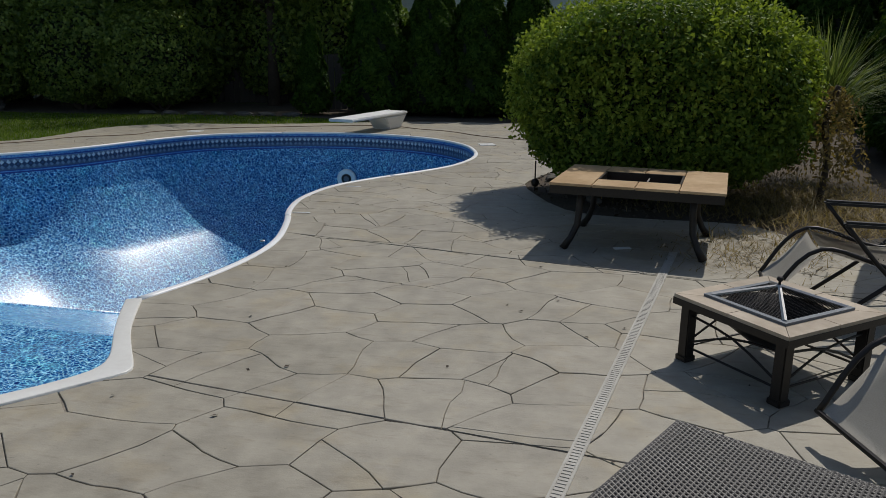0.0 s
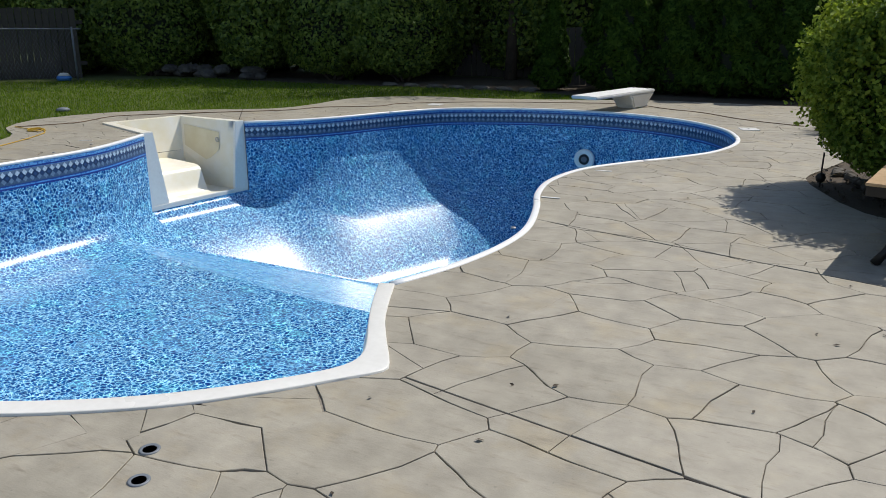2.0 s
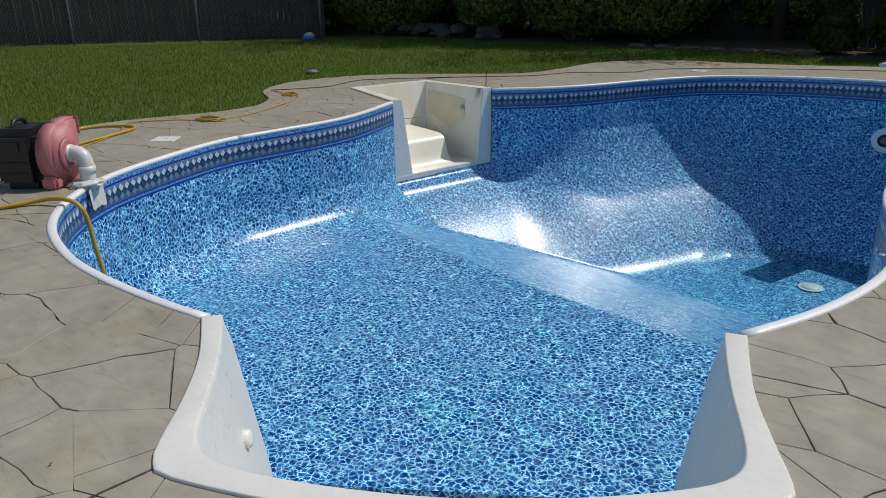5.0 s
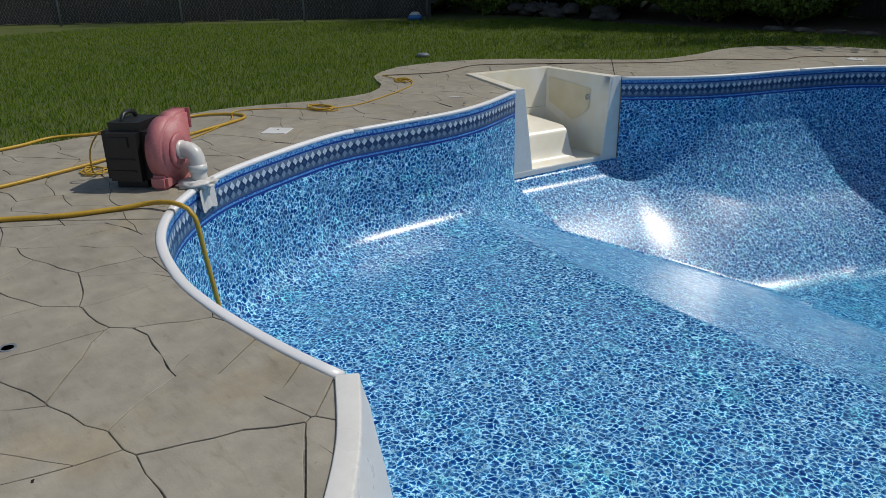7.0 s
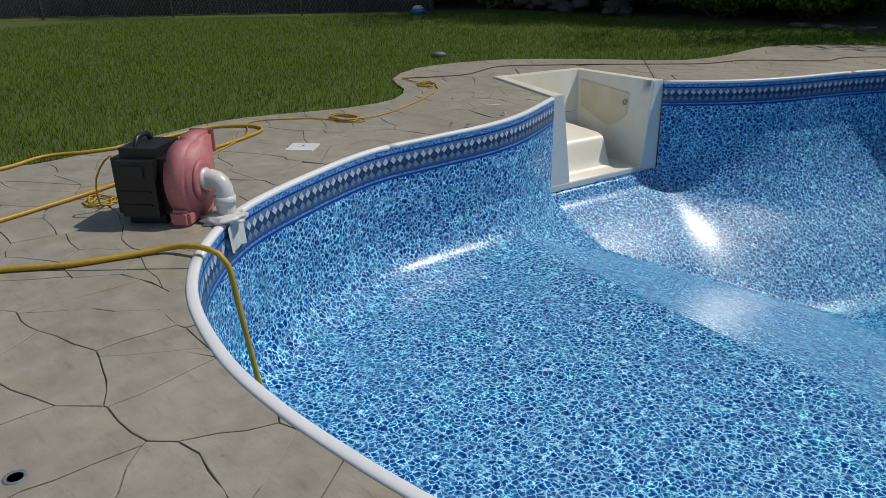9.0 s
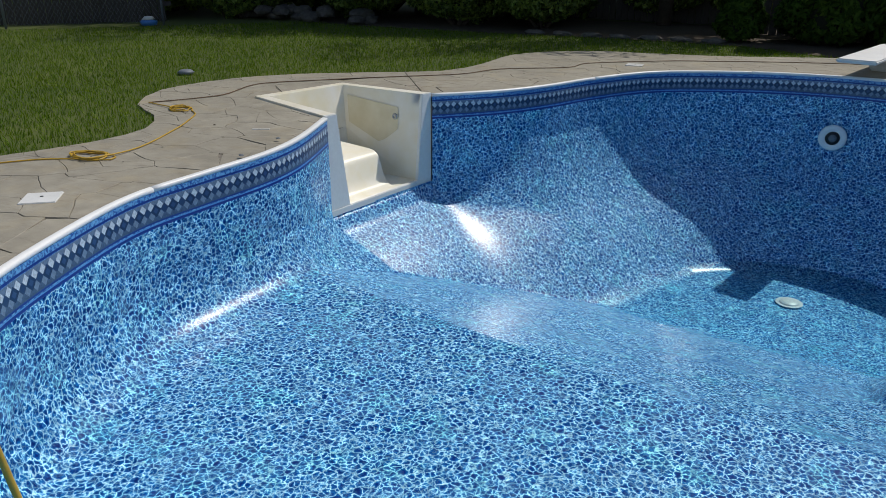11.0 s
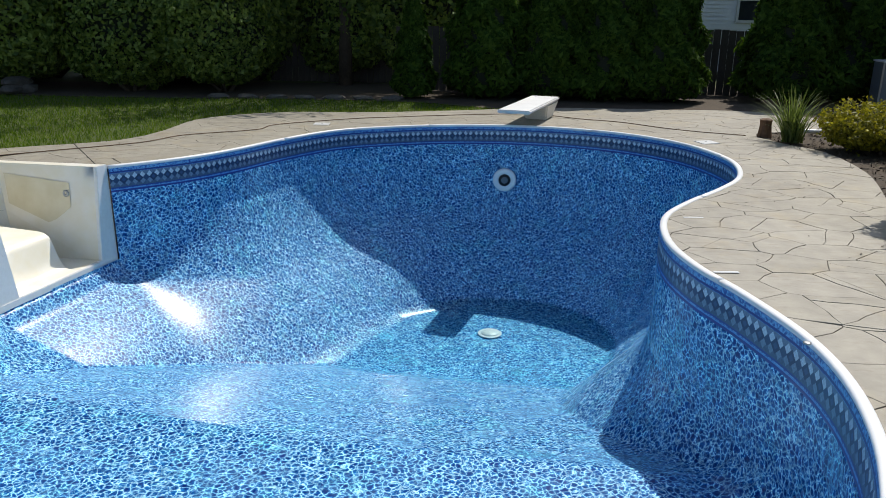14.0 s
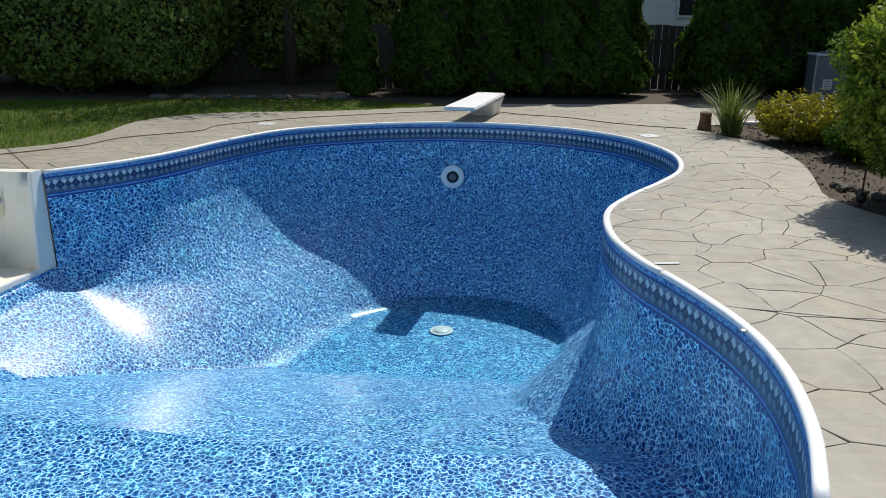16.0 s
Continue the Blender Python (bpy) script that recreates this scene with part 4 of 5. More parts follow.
def fire_pit():
    """The small square fire pit with a mesh lid."""
    c, side, H = (1.90, 3.72), 0.64, 0.325
    th = thing("fire_pit", pose(c[0], c[1], 0, 0, 0, -53.3), "square fire pit with stone tile rim and mesh lid", "fire pit")
    part("apron", frame_bm(side, side, side - 0.05, side - 0.05, H - 0.045, H - 0.012), IRON, th, "dark bronze metal frame")
    h, q = side / 2, 0.205
    for k in range(4):
        r = Matrix.Rotation(k * math.pi / 2, 4, "Z")
        for x0, x1 in ((-h + 0.002, 0.0), (0.0, h - 0.002)):
            bm = bmesh.new()
            c0 = [(x0, -h + 0.002), (x1, -h + 0.002), (min(x1, q), -q), (max(x0, -q), -q)]
            c0 = [(x + (0.002 if x < (x0 + x1) / 2 else -0.002), y) for x, y in c0]
            lo, hi = [bm.verts.new((x, y, H - 0.012)) for x, y in c0], [bm.verts.new((x, y, H + 0.004)) for x, y in c0]
            bm.faces.new(hi)
            for i in range(4):
                bm.faces.new((lo[i], lo[(i + 1) % 4], hi[(i + 1) % 4], hi[i]))
            bm.transform(r)
            part("tile", bm, SLATE, th)
        part("leg", a_box((-h + 0.055, -h + 0.055, (H - 0.04) / 2), (0.055, 0.055, H - 0.04), r, 0.005), IRON, th)
        part("foot", a_box((-h + 0.055, -h + 0.055, 0.015), (0.068, 0.068, 0.03), r, 0.005), IRON, th)
        for s, e in (((-0.24, 0.23), (0.24, 0.10)), ((-0.24, 0.10), (0.24, 0.23)), ((-0.24, 0.26), (0.24, 0.26)), ((-0.24, 0.07), (0.24, 0.07))):
            mid = ((s[0] + e[0]) / 2, (s[1] + e[1]) / 2 + (0.035 if s[1] != e[1] else 0.0))
            pts = [tuple(r @ Vector((p[0], -h + 0.055, p[1]))) for p in spline([s, mid, e], 0.08)]
            part("lattice_bar", a_tube(pts, 0.006, 6), IRON, th)
    part("bowl", lathe([(0.0005, 0.14), (0.12, 0.15), (0.20, 0.21), (0.23, H - 0.02), (0.22, H - 0.02), (0.19, 0.22), (0.11, 0.165), (0.0005, 0.155)], 24), IRON, th, "soot-black steel bowl", True)
    part("lid_frame", frame_bm(0.45, 0.45, 0.40, 0.40, H + 0.005, H + 0.016), GREYMETAL, th, "dull grey steel lid frame")
    apex = Vector((0, 0, H + 0.085))
    bm = bmesh.new()
    for k in range(4):
        r = Matrix.Rotation(k * math.pi / 2, 4, "Z")
        a, b = r @ Vector((-0.2, -0.2, H + 0.012)), r @ Vector((0.2, -0.2, H + 0.012))
        part("lid_rib", a_tube([a, apex], [0.012, 0.009], 6), STEEL, th)
        n = 26
        for i in range(1, n):
            t = i / n
            tube(bm, [a.lerp(b, t), (a if t < 0.5 else b).lerp(apex, 2 * min(t, 1 - t))], 0.0011, 3, False)
            tube(bm, [a.lerp(apex, t), b.lerp(apex, t)], 0.0011, 3, False)
    part("lid_mesh", bm, IRON, th, "fine black spark mesh")
    part("lid_knob", lathe([(0.006, apex.z - 0.005), (0.006, apex.z + 0.02), (0.016, apex.z + 0.03), (0.012, apex.z + 0.042), (0.0005, apex.z + 0.044)], 12), IRON, th, "", True)
    return th


def folding_chair(m):
    """A folding recliner: beige sling on dark tubes, leg rest to -x."""
    th = thing("folding_recliner", m, "folding recliner with beige sling and dark tube frame", "chair", "recliners by the fire pit")

    def sling(a, b, sag):
        bm = bmesh.new()
        rows = []
        for i in range(9):
            t = i / 8
            p = Vector(a).lerp(Vector(b), t) + Vector((0, 0, -sag * math.sin(math.pi * t)))
            rows.append([bm.verts.new((p.x, w, p.z - 0.012 * (1 - (w / 0.24) ** 2))) for w in np.linspace(-0.24, 0.24, 7)])
        for u, v in zip(rows, rows[1:]):
            for i in range(6):
                bm.faces.new((u[i], u[i + 1], v[i + 1], v[i]))
        bmesh.ops.solidify(bm, geom=bm.faces, thickness=0.006)
        return bm

    part("leg_rest", sling((-0.62, 0, 0.13), (-0.40, 0, 0.40), 0.01), SLING, th, "", True)
    part("seat", sling((-0.39, 0, 0.41), (0.12, 0, 0.34), 0.03), SLING, th, "", True)
    part("backrest", sling((0.13, 0, 0.35), (0.55, 0, 0.95), 0.03), SLING, th, "", True)
    for y in (-0.26, 0.26):
        part("side_rail", a_tube(spline([(-0.63, y, 0.12), (-0.40, y, 0.415), (0.12, y, 0.355), (0.56, y, 0.97)], 0.06), 0.012, 8), IRON, th, "", True)
        part("armrest", a_box((-0.06, y * 1.15, 0.57), (0.52, 0.05, 0.03), None, 0.012), BLACK, th, "black moulded armrest")
        part("front_leg", a_tube(spline([(-0.30, y * 1.08, 0.56), (-0.05, y * 1.08, 0.28), (0.30, y * 1.08, 0.012)], 0.08), 0.012, 8), IRON, th, "", True)
        part("rear_leg", a_tube(spline([(0.20, y * 1.12, 0.56), (-0.02, y * 1.12, 0.30), (-0.34, y * 1.12, 0.012)], 0.08), 0.012, 8), IRON, th, "", True)
        bm = bmesh.new()
        for i in range(22):
            t = i / 21
            p = Vector((-0.39, y * 0.97, 0.415)).lerp(Vector((0.12, y * 0.97, 0.35)), t)
            tube(bm, [p, p + Vector((0.008, -0.03 * (1 if y > 0 else -1), -0.004))], 0.003, 4)
        part("lacing", bm, BLACK, th, "black elastic lacing")
    for x, z in ((-0.63, 0.12), (0.30, 0.012), (-0.34, 0.012), (0.56, 0.97)):
        part("crossbar", a_tube([(x, -0.27, z), (x, 0.27, z)], 0.011, 8), IRON, th)
    return th


def wicker_table():
    m = pose(1.35, 1.725, 0, 0, 0, -31.0)
    th = thing("wicker_table", m, "dark woven resin wicker side table", "table")
    L, W, H = 0.62, 0.60, 0.50
    bm = bmesh.new()
    n = 84
    for k in range(n):
        y = -W / 2 + W * (k + 0.5) / n
        rows = []
        m2 = 104
        for i in range(m2 + 1):
            x = -L / 2 + L * i / m2
            z = H + 0.0016 * (1 if (i // 2 + k) % 2 else -1)
            rows.append((bm.verts.new((x, y - 0.0031, z - 0.001)), bm.verts.new((x, y, z + 0.0012)), bm.verts.new((x, y + 0.0031, z - 0.001))))
        for a, b in zip(rows, rows[1:]):
            bm.faces.new((a[0], b[0], b[1], a[1]))
            bm.faces.new((a[1], b[1], b[2], a[2]))
    for k in range(52):
        x = -L / 2 + L * (k + 0.5) / 52
        a = [bm.verts.new((x + dx, y, H + dz)) for y in (-W / 2, W / 2) for dx, dz in ((-0.003, -0.0005), (0, 0.001), (0.003, -0.0005))]
        bm.faces.new((a[0], a[3], a[4], a[1]))
        bm.faces.new((a[1], a[4], a[5], a[2]))
    tagged(part("woven_top", bm, WICKER, th, "grey black woven top", True), "grey black woven top", kind="stuff")
    part("top_board", a_box((0, 0, H - 0.016), (L - 0.01, W - 0.01, 0.02)), WICKER, th)
    part("apron", frame_bm(L + 0.01, W + 0.01, L - 0.05, W - 0.05, H - 0.075, H - 0.003), WICKER, th)
    for sx in (-1, 1):
        for sy in (-1, 1):
            part("leg", a_box((sx * (L / 2 - 0.03), sy * (W / 2 - 0.03), (H - 0.07) / 2), (0.055, 0.055, H - 0.07), None, 0.008), WICKER, th)
    return th


fire_table()
fire_pit()
chair = folding_chair(pose(2.72, 4.62, 0, 0, 0, -8))
copy_thing(chair, pose(2.58, 2.96, 0, 0, 0, 14))
wicker_table()
um = thing("closed_umbrella", pose(3.38, 6.15, 0), "furled navy canvas patio umbrella on a post", "umbrella")
part("canopy", lathe([(0.03, 0.35), (0.11, 0.40), (0.13, 0.9), (0.09, 1.6), (0.04, 2.25), (0.0005, 2.3)], 14), NAVY, um, "", True)
part("pole", a_tube([(0, 0, 0), (0, 0, 0.5)], 0.02, 8), IRON, um)
part("base", lathe([(0.0005, 0), (0.24, 0), (0.24, 0.04), (0.05, 0.08), (0.0005, 0.08)], 20), IRON, um)

# trench drain across the deck
p0, p1 = Vector((0.46, 0.55, 0)), Vector((1.735, 5.80, 0))
run = (p1 - p0).length
tr = thing("trench_drain", Matrix.Translation(p0) @ Matrix.Rotation(math.atan2((p1 - p0).y, (p1 - p0).x), 4, "Z"), "narrow white slotted trench drain set in the deck", "drain")
part("channel", a_box((run / 2, 0, -0.006), (run, 0.034, 0.018), None, 0.0), ROCK, tr, "dark channel under the slots")
for y in (-0.023, 0.023):
    part("edge_strip", a_box((run / 2, y, 0.001), (run, 0.012, 0.012), None, 0.002), DRAINW, tr)
bm = bmesh.new()
for i in range(int(run / 0.022)):
    box(bm, (0.011 + i * 0.022, 0, 0.002), (0.016, 0.034, 0.010))
tagged(part("grate_bar", bm, DRAINW, tr, "closely set white grate bars"), kind="stuff")

# ---- blower that holds the liner by suction ----
blow = thing("air_blower", pose(-6.54, 3.34, 0, 0, 0, math.degrees(math.atan2(0.63, 0.78))), "black and faded red air blower standing on the deck", "blower")
part("motor_case", a_box((-0.095, 0, 0.225), (0.345, 0.40, 0.45), None, 0.06), BLACK, blow, "black ribbed plastic case")
part("top_handle", a_tube(spline([(-0.13, -0.10, 0.43), (-0.13, -0.06, 0.49), (-0.13, 0.06, 0.49), (-0.13, 0.10, 0.43)], 0.04), 0.016, 8), BLACK, blow, "", True)
part("control_plate", a_box((-0.11, -0.203, 0.33), (0.14, 0.014, 0.07), None, 0.004), BLACK, blow)
for i in range(2):
    part("vent_rib", a_box((-0.11, -0.203, 0.13 + 0.08 * i), (0.19, 0.012, 0.014), None, 0.003), BLACK, blow)
bm = bmesh.new()
outline = [(0.225 * math.cos(a) * 0.92, 0.24 + 0.228 * math.sin(a)) for a in np.linspace(radians(80), radians(330), 20)] + [(0.20, 0.20), (0.205, 0.30), (0.205, 0.485), (0.06, 0.485)]
fa = [bm.verts.new((0.06, y, max(z, 0.005))) for y, z in outline]
fb = [bm.verts.new((0.205, y, max(z, 0.005))) for y, z in outline]
bm.faces.new(fa)
bm.faces.new(fb[::-1])
for i in range(len(fa)):
    j = (i + 1) % len(fa)
    bm.faces.new((fa[i], fb[i], fb[j], fa[j]))
bmesh.ops.recalc_face_normals(bm, faces=bm.faces)
bmesh.ops.bevel(bm, geom=[e for e in bm.edges if abs(e.verts[0].co.x - e.verts[1].co.x) < 0.01], offset=0.022, segments=3, affect="EDGES")
part("volute", bm, PINK, blow, "faded red plastic volute", True)
part("foot", a_box((0.13, -0.02, 0.05), (0.125, 0.36, 0.10), None, 0.02), PINK, blow)
part("inlet_ring", lathe([(0.075, 0.0), (0.125, 0.0), (0.12, 0.018), (0.09, 0.024), (0.075, 0.02)], 28, Matrix.Translation((0.205, -0.01, 0.235)) @ Matrix.Rotation(radians(90), 4, "Y")), PINK, blow, "", True)
part("outlet_flange", a_box((0.14, 0.205, 0.42), (0.15, 0.014, 0.14), None, 0.004), PINK, blow, "pale red outlet rim")
part("pipe_elbow", a_tube(spline([(0.19, -0.01, 0.24), (0.27, -0.01, 0.245), (0.325, -0.02, 0.22), (0.345, -0.03, 0.16), (0.345, -0.035, 0.03)], 0.03), 0.056, 16), PVC, blow, "white plastic pipe elbow", True)
part("pipe_collar", a_tube([(0.345, -0.033, 0.15), (0.345, -0.034, 0.10)], 0.064, 16), PVC, blow, "", True)
part("coupling", a_tube([(0.20, -0.01, 0.24), (0.245, -0.01, 0.243)], 0.066, 16), PVC, blow, "taped white coupling", True)
seal = bmesh.new()
bmesh.ops.create_icosphere(seal, subdivisions=3, radius=1.0)
for v in seal.verts:
    v.co = Vector((v.co.x * 0.13, v.co.y * 0.12, v.co.z * 0.034)) * (1 + 0.5 * noise.noise(v.co * 4.1))
part("foam_seal", seal, PVC, blow, "smeared white sealing foam", True).location = (0.33, -0.05, 0.02)
flap = bmesh.new()
g = [[flap.verts.new((-0.13 + 0.03 * i, 0.012 * math.sin(i * 1.9) + 0.004 * j, -0.055 * j + 0.012 * math.sin(i * 1.3 + j))) for i in range(9)] for j in range(4)]
for a, b in zip(g, g[1:]):
    for i in range(8):
        flap.faces.new((a[i], a[i + 1], b[i + 1], b[i]))
ob = part("sealing_tape", flap, PVC, blow, "torn white sealing tape over the border", True)
ob.matrix_basis = Matrix.Translation((0.392, -0.055, 0.0)) @ Matrix.Rotation(radians(-88), 4, "Z")


def cable(name, pts, r, mat, label, category="cable"):
    path = spline(pts, 0.05)
    off = np.array([[0.012 * noise.noise(Vector((x * 2.3, y * 2.3, 0.7))), 0.012 * noise.noise(Vector((x * 2.3, y * 2.3, 5.1))), 0] for x, y, z in path])
    return tagged(part(name, a_tube([tuple(p) for p in path + off], r, 7), mat, None, "", True), label, category)


def coil(cx, cy, z, r, turns, rng):
    out = []
    for k in range(turns * 9):
        a = k * math.tau / 9
        out.append((cx + r * (1 + 0.25 * rng.normal()) * math.cos(a), cy + 0.75 * r * (1 + 0.25 * rng.normal()) * math.sin(a), z + 0.006 * (k // 9)))
    return out


rng = np.random.default_rng(8)
z = 0.017
cable("hose", [(-7.6, 0.2, z), (-6.75, 1.6, z), (-6.36, 2.3, z), (-6.17, 2.6, z), (-6.06, 2.9, z), (-6.0, 3.05, 0.03), (-5.9, 3.12, 0.05), (-5.78, 3.18, 0.045), (-5.70, 3.23, -0.03), (-5.69, 3.26, -0.3),
               (-5.66, 3.30, -0.72), (-5.64, 3.33, -0.93)], 0.016, YELLOW, "thick yellow hose draped over the coping into the pool", "hose")
cable("hose", [(-7.2, 0.6, z), (-7.1, 1.9, z), (-7.15, 2.48, z), (-7.26, 2.88, z), (-7.45, 3.4, z), (-7.8, 4.18, z), (-7.96, 4.58, z), (-8.12, 4.86, z), (-8.35, 4.85, z), (-8.55, 4.55, z), (-8.42, 3.9, z),
               (-8.45, 3.5, z), (-8.55, 3.2, z), (-8.4, 2.76, z), (-8.3, 1.5, z)], 0.014, YELLOW, "yellow hose looped across the deck edge", "hose")
z = 0.009
cable("extension_cord", [(-6.75, 3.2, 0.30), (-6.82, 3.12, 0.36), (-6.92, 3.05, 0.22), (-6.95, 3.05, 0.05), *coil(-7.12, 3.12, z, 0.11, 3, rng), (-7.3, 3.5, z), (-8.0, 4.6, z), (-8.5, 4.95, z), (-8.31, 5.33, z), (-8.1, 5.5, z), *coil(-7.98, 5.66, z, 0.14, 4, rng),
                         (-7.88, 6.05, z), (-8.13, 6.69, z), (-8.41, 7.2, z), *coil(-8.75, 7.36, z, 0.13, 3, rng), (-9.3, 7.45, z)], 0.006, YELLOW, "thin yellow extension cord lying in loose coils", "cable")
cable("extension_cord", [(-9.3, 7.45, z), (-8.95, 8.1, z), (-9.07, 8.75, z), (-9.0, 9.05, z), (-8.6, 9.47, z), (-8.19, 9.9, z), (-7.3, 10.75, z), (-7.0, 11.4, z), (-6.25, 12.0, z), (-6.1, 12.55, z), (-5.2, 13.3, z), (-4.6, 13.6, z), (-3.4, 14.1, z), (-2.4, 14.3, z),
                         (-1.7, 13.85, z), (-1.1, 13.55, z), (-0.4, 12.9, z), (0.4, 12.5, z)], 0.006, BROWNCORD, "thin brown extension cord running along the deck", "cable")

# small things on the deck
for x, y, w, a in ((-7.38, 4.79, 0.23, 40), (-0.27, 11.86, 0.24, 20), (-5.5, 12.72, 0.23, 5)):
    lid = thing("skimmer_lid", pose(x, y, 0.0, 0, 0, a), "square white plastic skimmer lid in the deck", "lid", "skimmer lids")
    part("plate", a_box((0, 0, 0.003), (w, w, 0.012), None, 0.004), WHITE, lid)
    part("finger_hole", lathe([(0.0005, 0.009), (0.012, 0.009), (0.012, 0.0105), (0.0005, 0.0105)], 10, Matrix.Translation((0, 0.02, 0))), BLACK, lid)
for x, y in ((-1.43, 2.30), (-1.32, 2.15), (-4.57, 1.92)):
    an = thing("rail_anchor", pose(x, y, 0), "rusty round handrail socket in the concrete", "socket", "handrail sockets")
    part("ring", lathe([(0.024, -0.01), (0.036, -0.01), (0.036, 0.003), (0.030, 0.004), (0.024, 0.002)], 20), GREYMETAL, an, "", True)
    part("hole", lathe([(0.0005, 0.001), (0.026, 0.001), (0.026, 0.002), (0.0005, 0.002)], 16), BLACK, an)
for x, y in ((-1.31, 5.50), (-7.03, 6.78), (-6.92, 6.2)):
    gr = thing("coping_fitting", pose(x, y, 0.022), "small metal rope eye on the coping", "fitting", "rope eyes")
    part("eye", lathe([(0.010, 0.0), (0.020, 0.0), (0.020, 0.008), (0.010, 0.008)], 12), STEEL, gr, "", True)
for x, y, a in ((-1.40, 6.62, 5), (-1.30, 7.98, 5), (-7.45, 7.05, 30)):
    tagged(part("tape_scrap", a_box((0, 0, 0.004), (0.16, 0.03, 0.003), Matrix.Translation((x, y, 0)) @ Matrix.Rotation(radians(a), 4, "Z"), 0.0), WHITE), "short strip of white tape on the deck", "tape", "tape scraps")
tagged(part("dry_leaf", a_box((0, 0, 0.004), (0.13, 0.05, 0.003), Matrix.Translation((1.37, 5.85, 0)) @ Matrix.Rotation(0.3, 4, "Z")), WHITE), "pale torn scrap lying under the fire table", "scrap")
rng = np.random.default_rng(9)
pts = np.stack([rng.uniform(-8, 2.5, 260), rng.uniform(0.5, 12.5, 260)], 1)
pts = pts[inside(DECK, pts) & ~inside(HOLE, pts) & (distance(HOLE, pts) > 0.15)]
me = leaves(np.column_stack([pts, np.full(len(pts), 0.006)]), np.tile([0, 0, 1.0], (len(pts), 1)), 0.016, rng, 0.25, 1.8)
tagged(mesh_part("leaf_litter", me, BARK), "tiny dark leaf scraps scattered on the deck", "litter", kind="stuff")
toy = thing("pool_toy", pose(-16.0, 13.55, -0.02, 0, 0, 30), "small blue and white plastic object on the lawn", "toy")
part("hull", lathe([(0.0005, 0.0), (0.15, 0.01), (0.18, 0.08), (0.15, 0.12), (0.0005, 0.13)], 18), BLUETOY, toy, "", True)
part("cap", lathe([(0.10, 0.12), (0.14, 0.13), (0.08, 0.19), (0.0005, 0.20)], 16), WHITE, toy, "", True)
gd = thing("garden_shoe", pose(-10.5, 9.15, -0.02, 0, 0, 10), "flat dark grey object lying in the grass", "debris")
part("body", lathe([(0.0005, 0.0), (0.09, 0.0), (0.11, 0.03), (0.07, 0.06), (0.0005, 0.065)], 14), GREYMETAL, gd, "", True)
stake = thing("garden_stake", pose(0.62, 8.2, 0), "thin black metal garden stake with a ball foot", "stake")
part("rod", a_tube([(0, 0, -0.02), (0.0, 0, 0.30)], 0.008, 6), IRON, stake)
part("ball", lathe([(0.0005, 0.02), (0.035, 0.04), (0.045, 0.075), (0.03, 0.105), (0.0005, 0.12)], 12), IRON, stake, "", True)

# ---- beds on the pool's far side ----
gold = bush("golden_juniper", pose(1.58, 11.45, 0), 0.52, 0.44, 0.38, 0.03, 4200, 0.040, LEAF_YELLOW, "low golden yellow feathery juniper in the bed", "shrub", 41, 40, 0.2)
sprigs(gold, 0.52, 0.44, 0.38, 0.03, 420, np.random.default_rng(43), LEAF_YELLOW, 0.030, 0.26, "spiky golden branch tips")
dusk = bush("low_shrub", pose(1.95, 10.35, 0), 0.58, 0.56, 0.32, 0.02, 9000, 0.036, LEAF_THUJA, "low dark green shrub in the bed beside the juniper", "shrub", 44, 60, 0.2)
sprigs(dusk, 0.58, 0.56, 0.32, 0.02, 260, np.random.default_rng(45), LEAF_THUJA, 0.030, 0.14, "")
st = thing("tree_stump", pose(0.66, 12.56, 0, 0, 0, 20), "short brown weathered tree stump beside the deck", "stump")
part("wood", lathe([(0.10, -0.02), (0.085, 0.06), (0.075, 0.16), (0.082, 0.22), (0.05, 0.235), (0.0005, 0.22)], 11), TERRA, st)


def tussock(name, m, n, L, w, mat, label, category, seed, lean=0.9, droop=0.6):
    """Arching grass blades from one crown."""
    rng = np.random.default_rng(seed)
    th = thing(name, m, label, category)
    V, F = [], []
    for k in range(n):
        a, s = rng.random() * math.tau, L * rng.uniform(0.5, 1.1)
        c, sn, b = math.cos(a), math.sin(a), rng.uniform(0.15, 1.0) * lean
        root = rng.normal(size=2) * 0.05
        for i in range(6):
            t = i / 5
            r, h = s * b * t * (0.5 + 0.5 * t), s * (t - droop * b * t * t * 0.8)
            ww = w * (1 - t) ** 0.6 + 0.0008
            V += [(root[0] + r * c - ww * sn, root[1] + r * sn + ww * c, max(h, 0.0)), (root[0] + r * c + ww * sn, root[1] + r * sn - ww * c, max(h, 0.0))]
        o = len(V) - 12
        F += [(o + 2 * i, o + 2 * i + 1, o + 2 * i + 3, o + 2 * i + 2) for i in range(5)]
    me = bpy.data.meshes.new("blades")
    me.from_pydata(V, [], F)
    mesh_part("tuft", me, mat, th)
    return th


tussock("ornamental_grass", pose(0.84, 12.08, 0), 190, 0.80, 0.010, LEAF_GRASSY, "arching green ornamental grass clump by the stump", "grass", 51)
tussock("ornamental_grass", pose(3.75, 9.4, 0.45), 900, 1.55, 0.008, LEAF_GRASSY, "tall pale arching ornamental grass in the bed", "grass", 52, 1.0, 0.8)
wp = thing("weeping_shrub", pose(3.35, 7.9, 0), "half-dry weeping shrub with hanging brown-green twigs", "shrub")
part("trunk", a_tube(spline([(0, 0, -0.02), (0.03, 0, 0.4), (-0.02, 0.02, 0.8), (0.05, 0, 1.12)], 0.1), 0.032, 8), BARK, wp, "", True)
rng = np.random.default_rng(61)
P, N = [], []
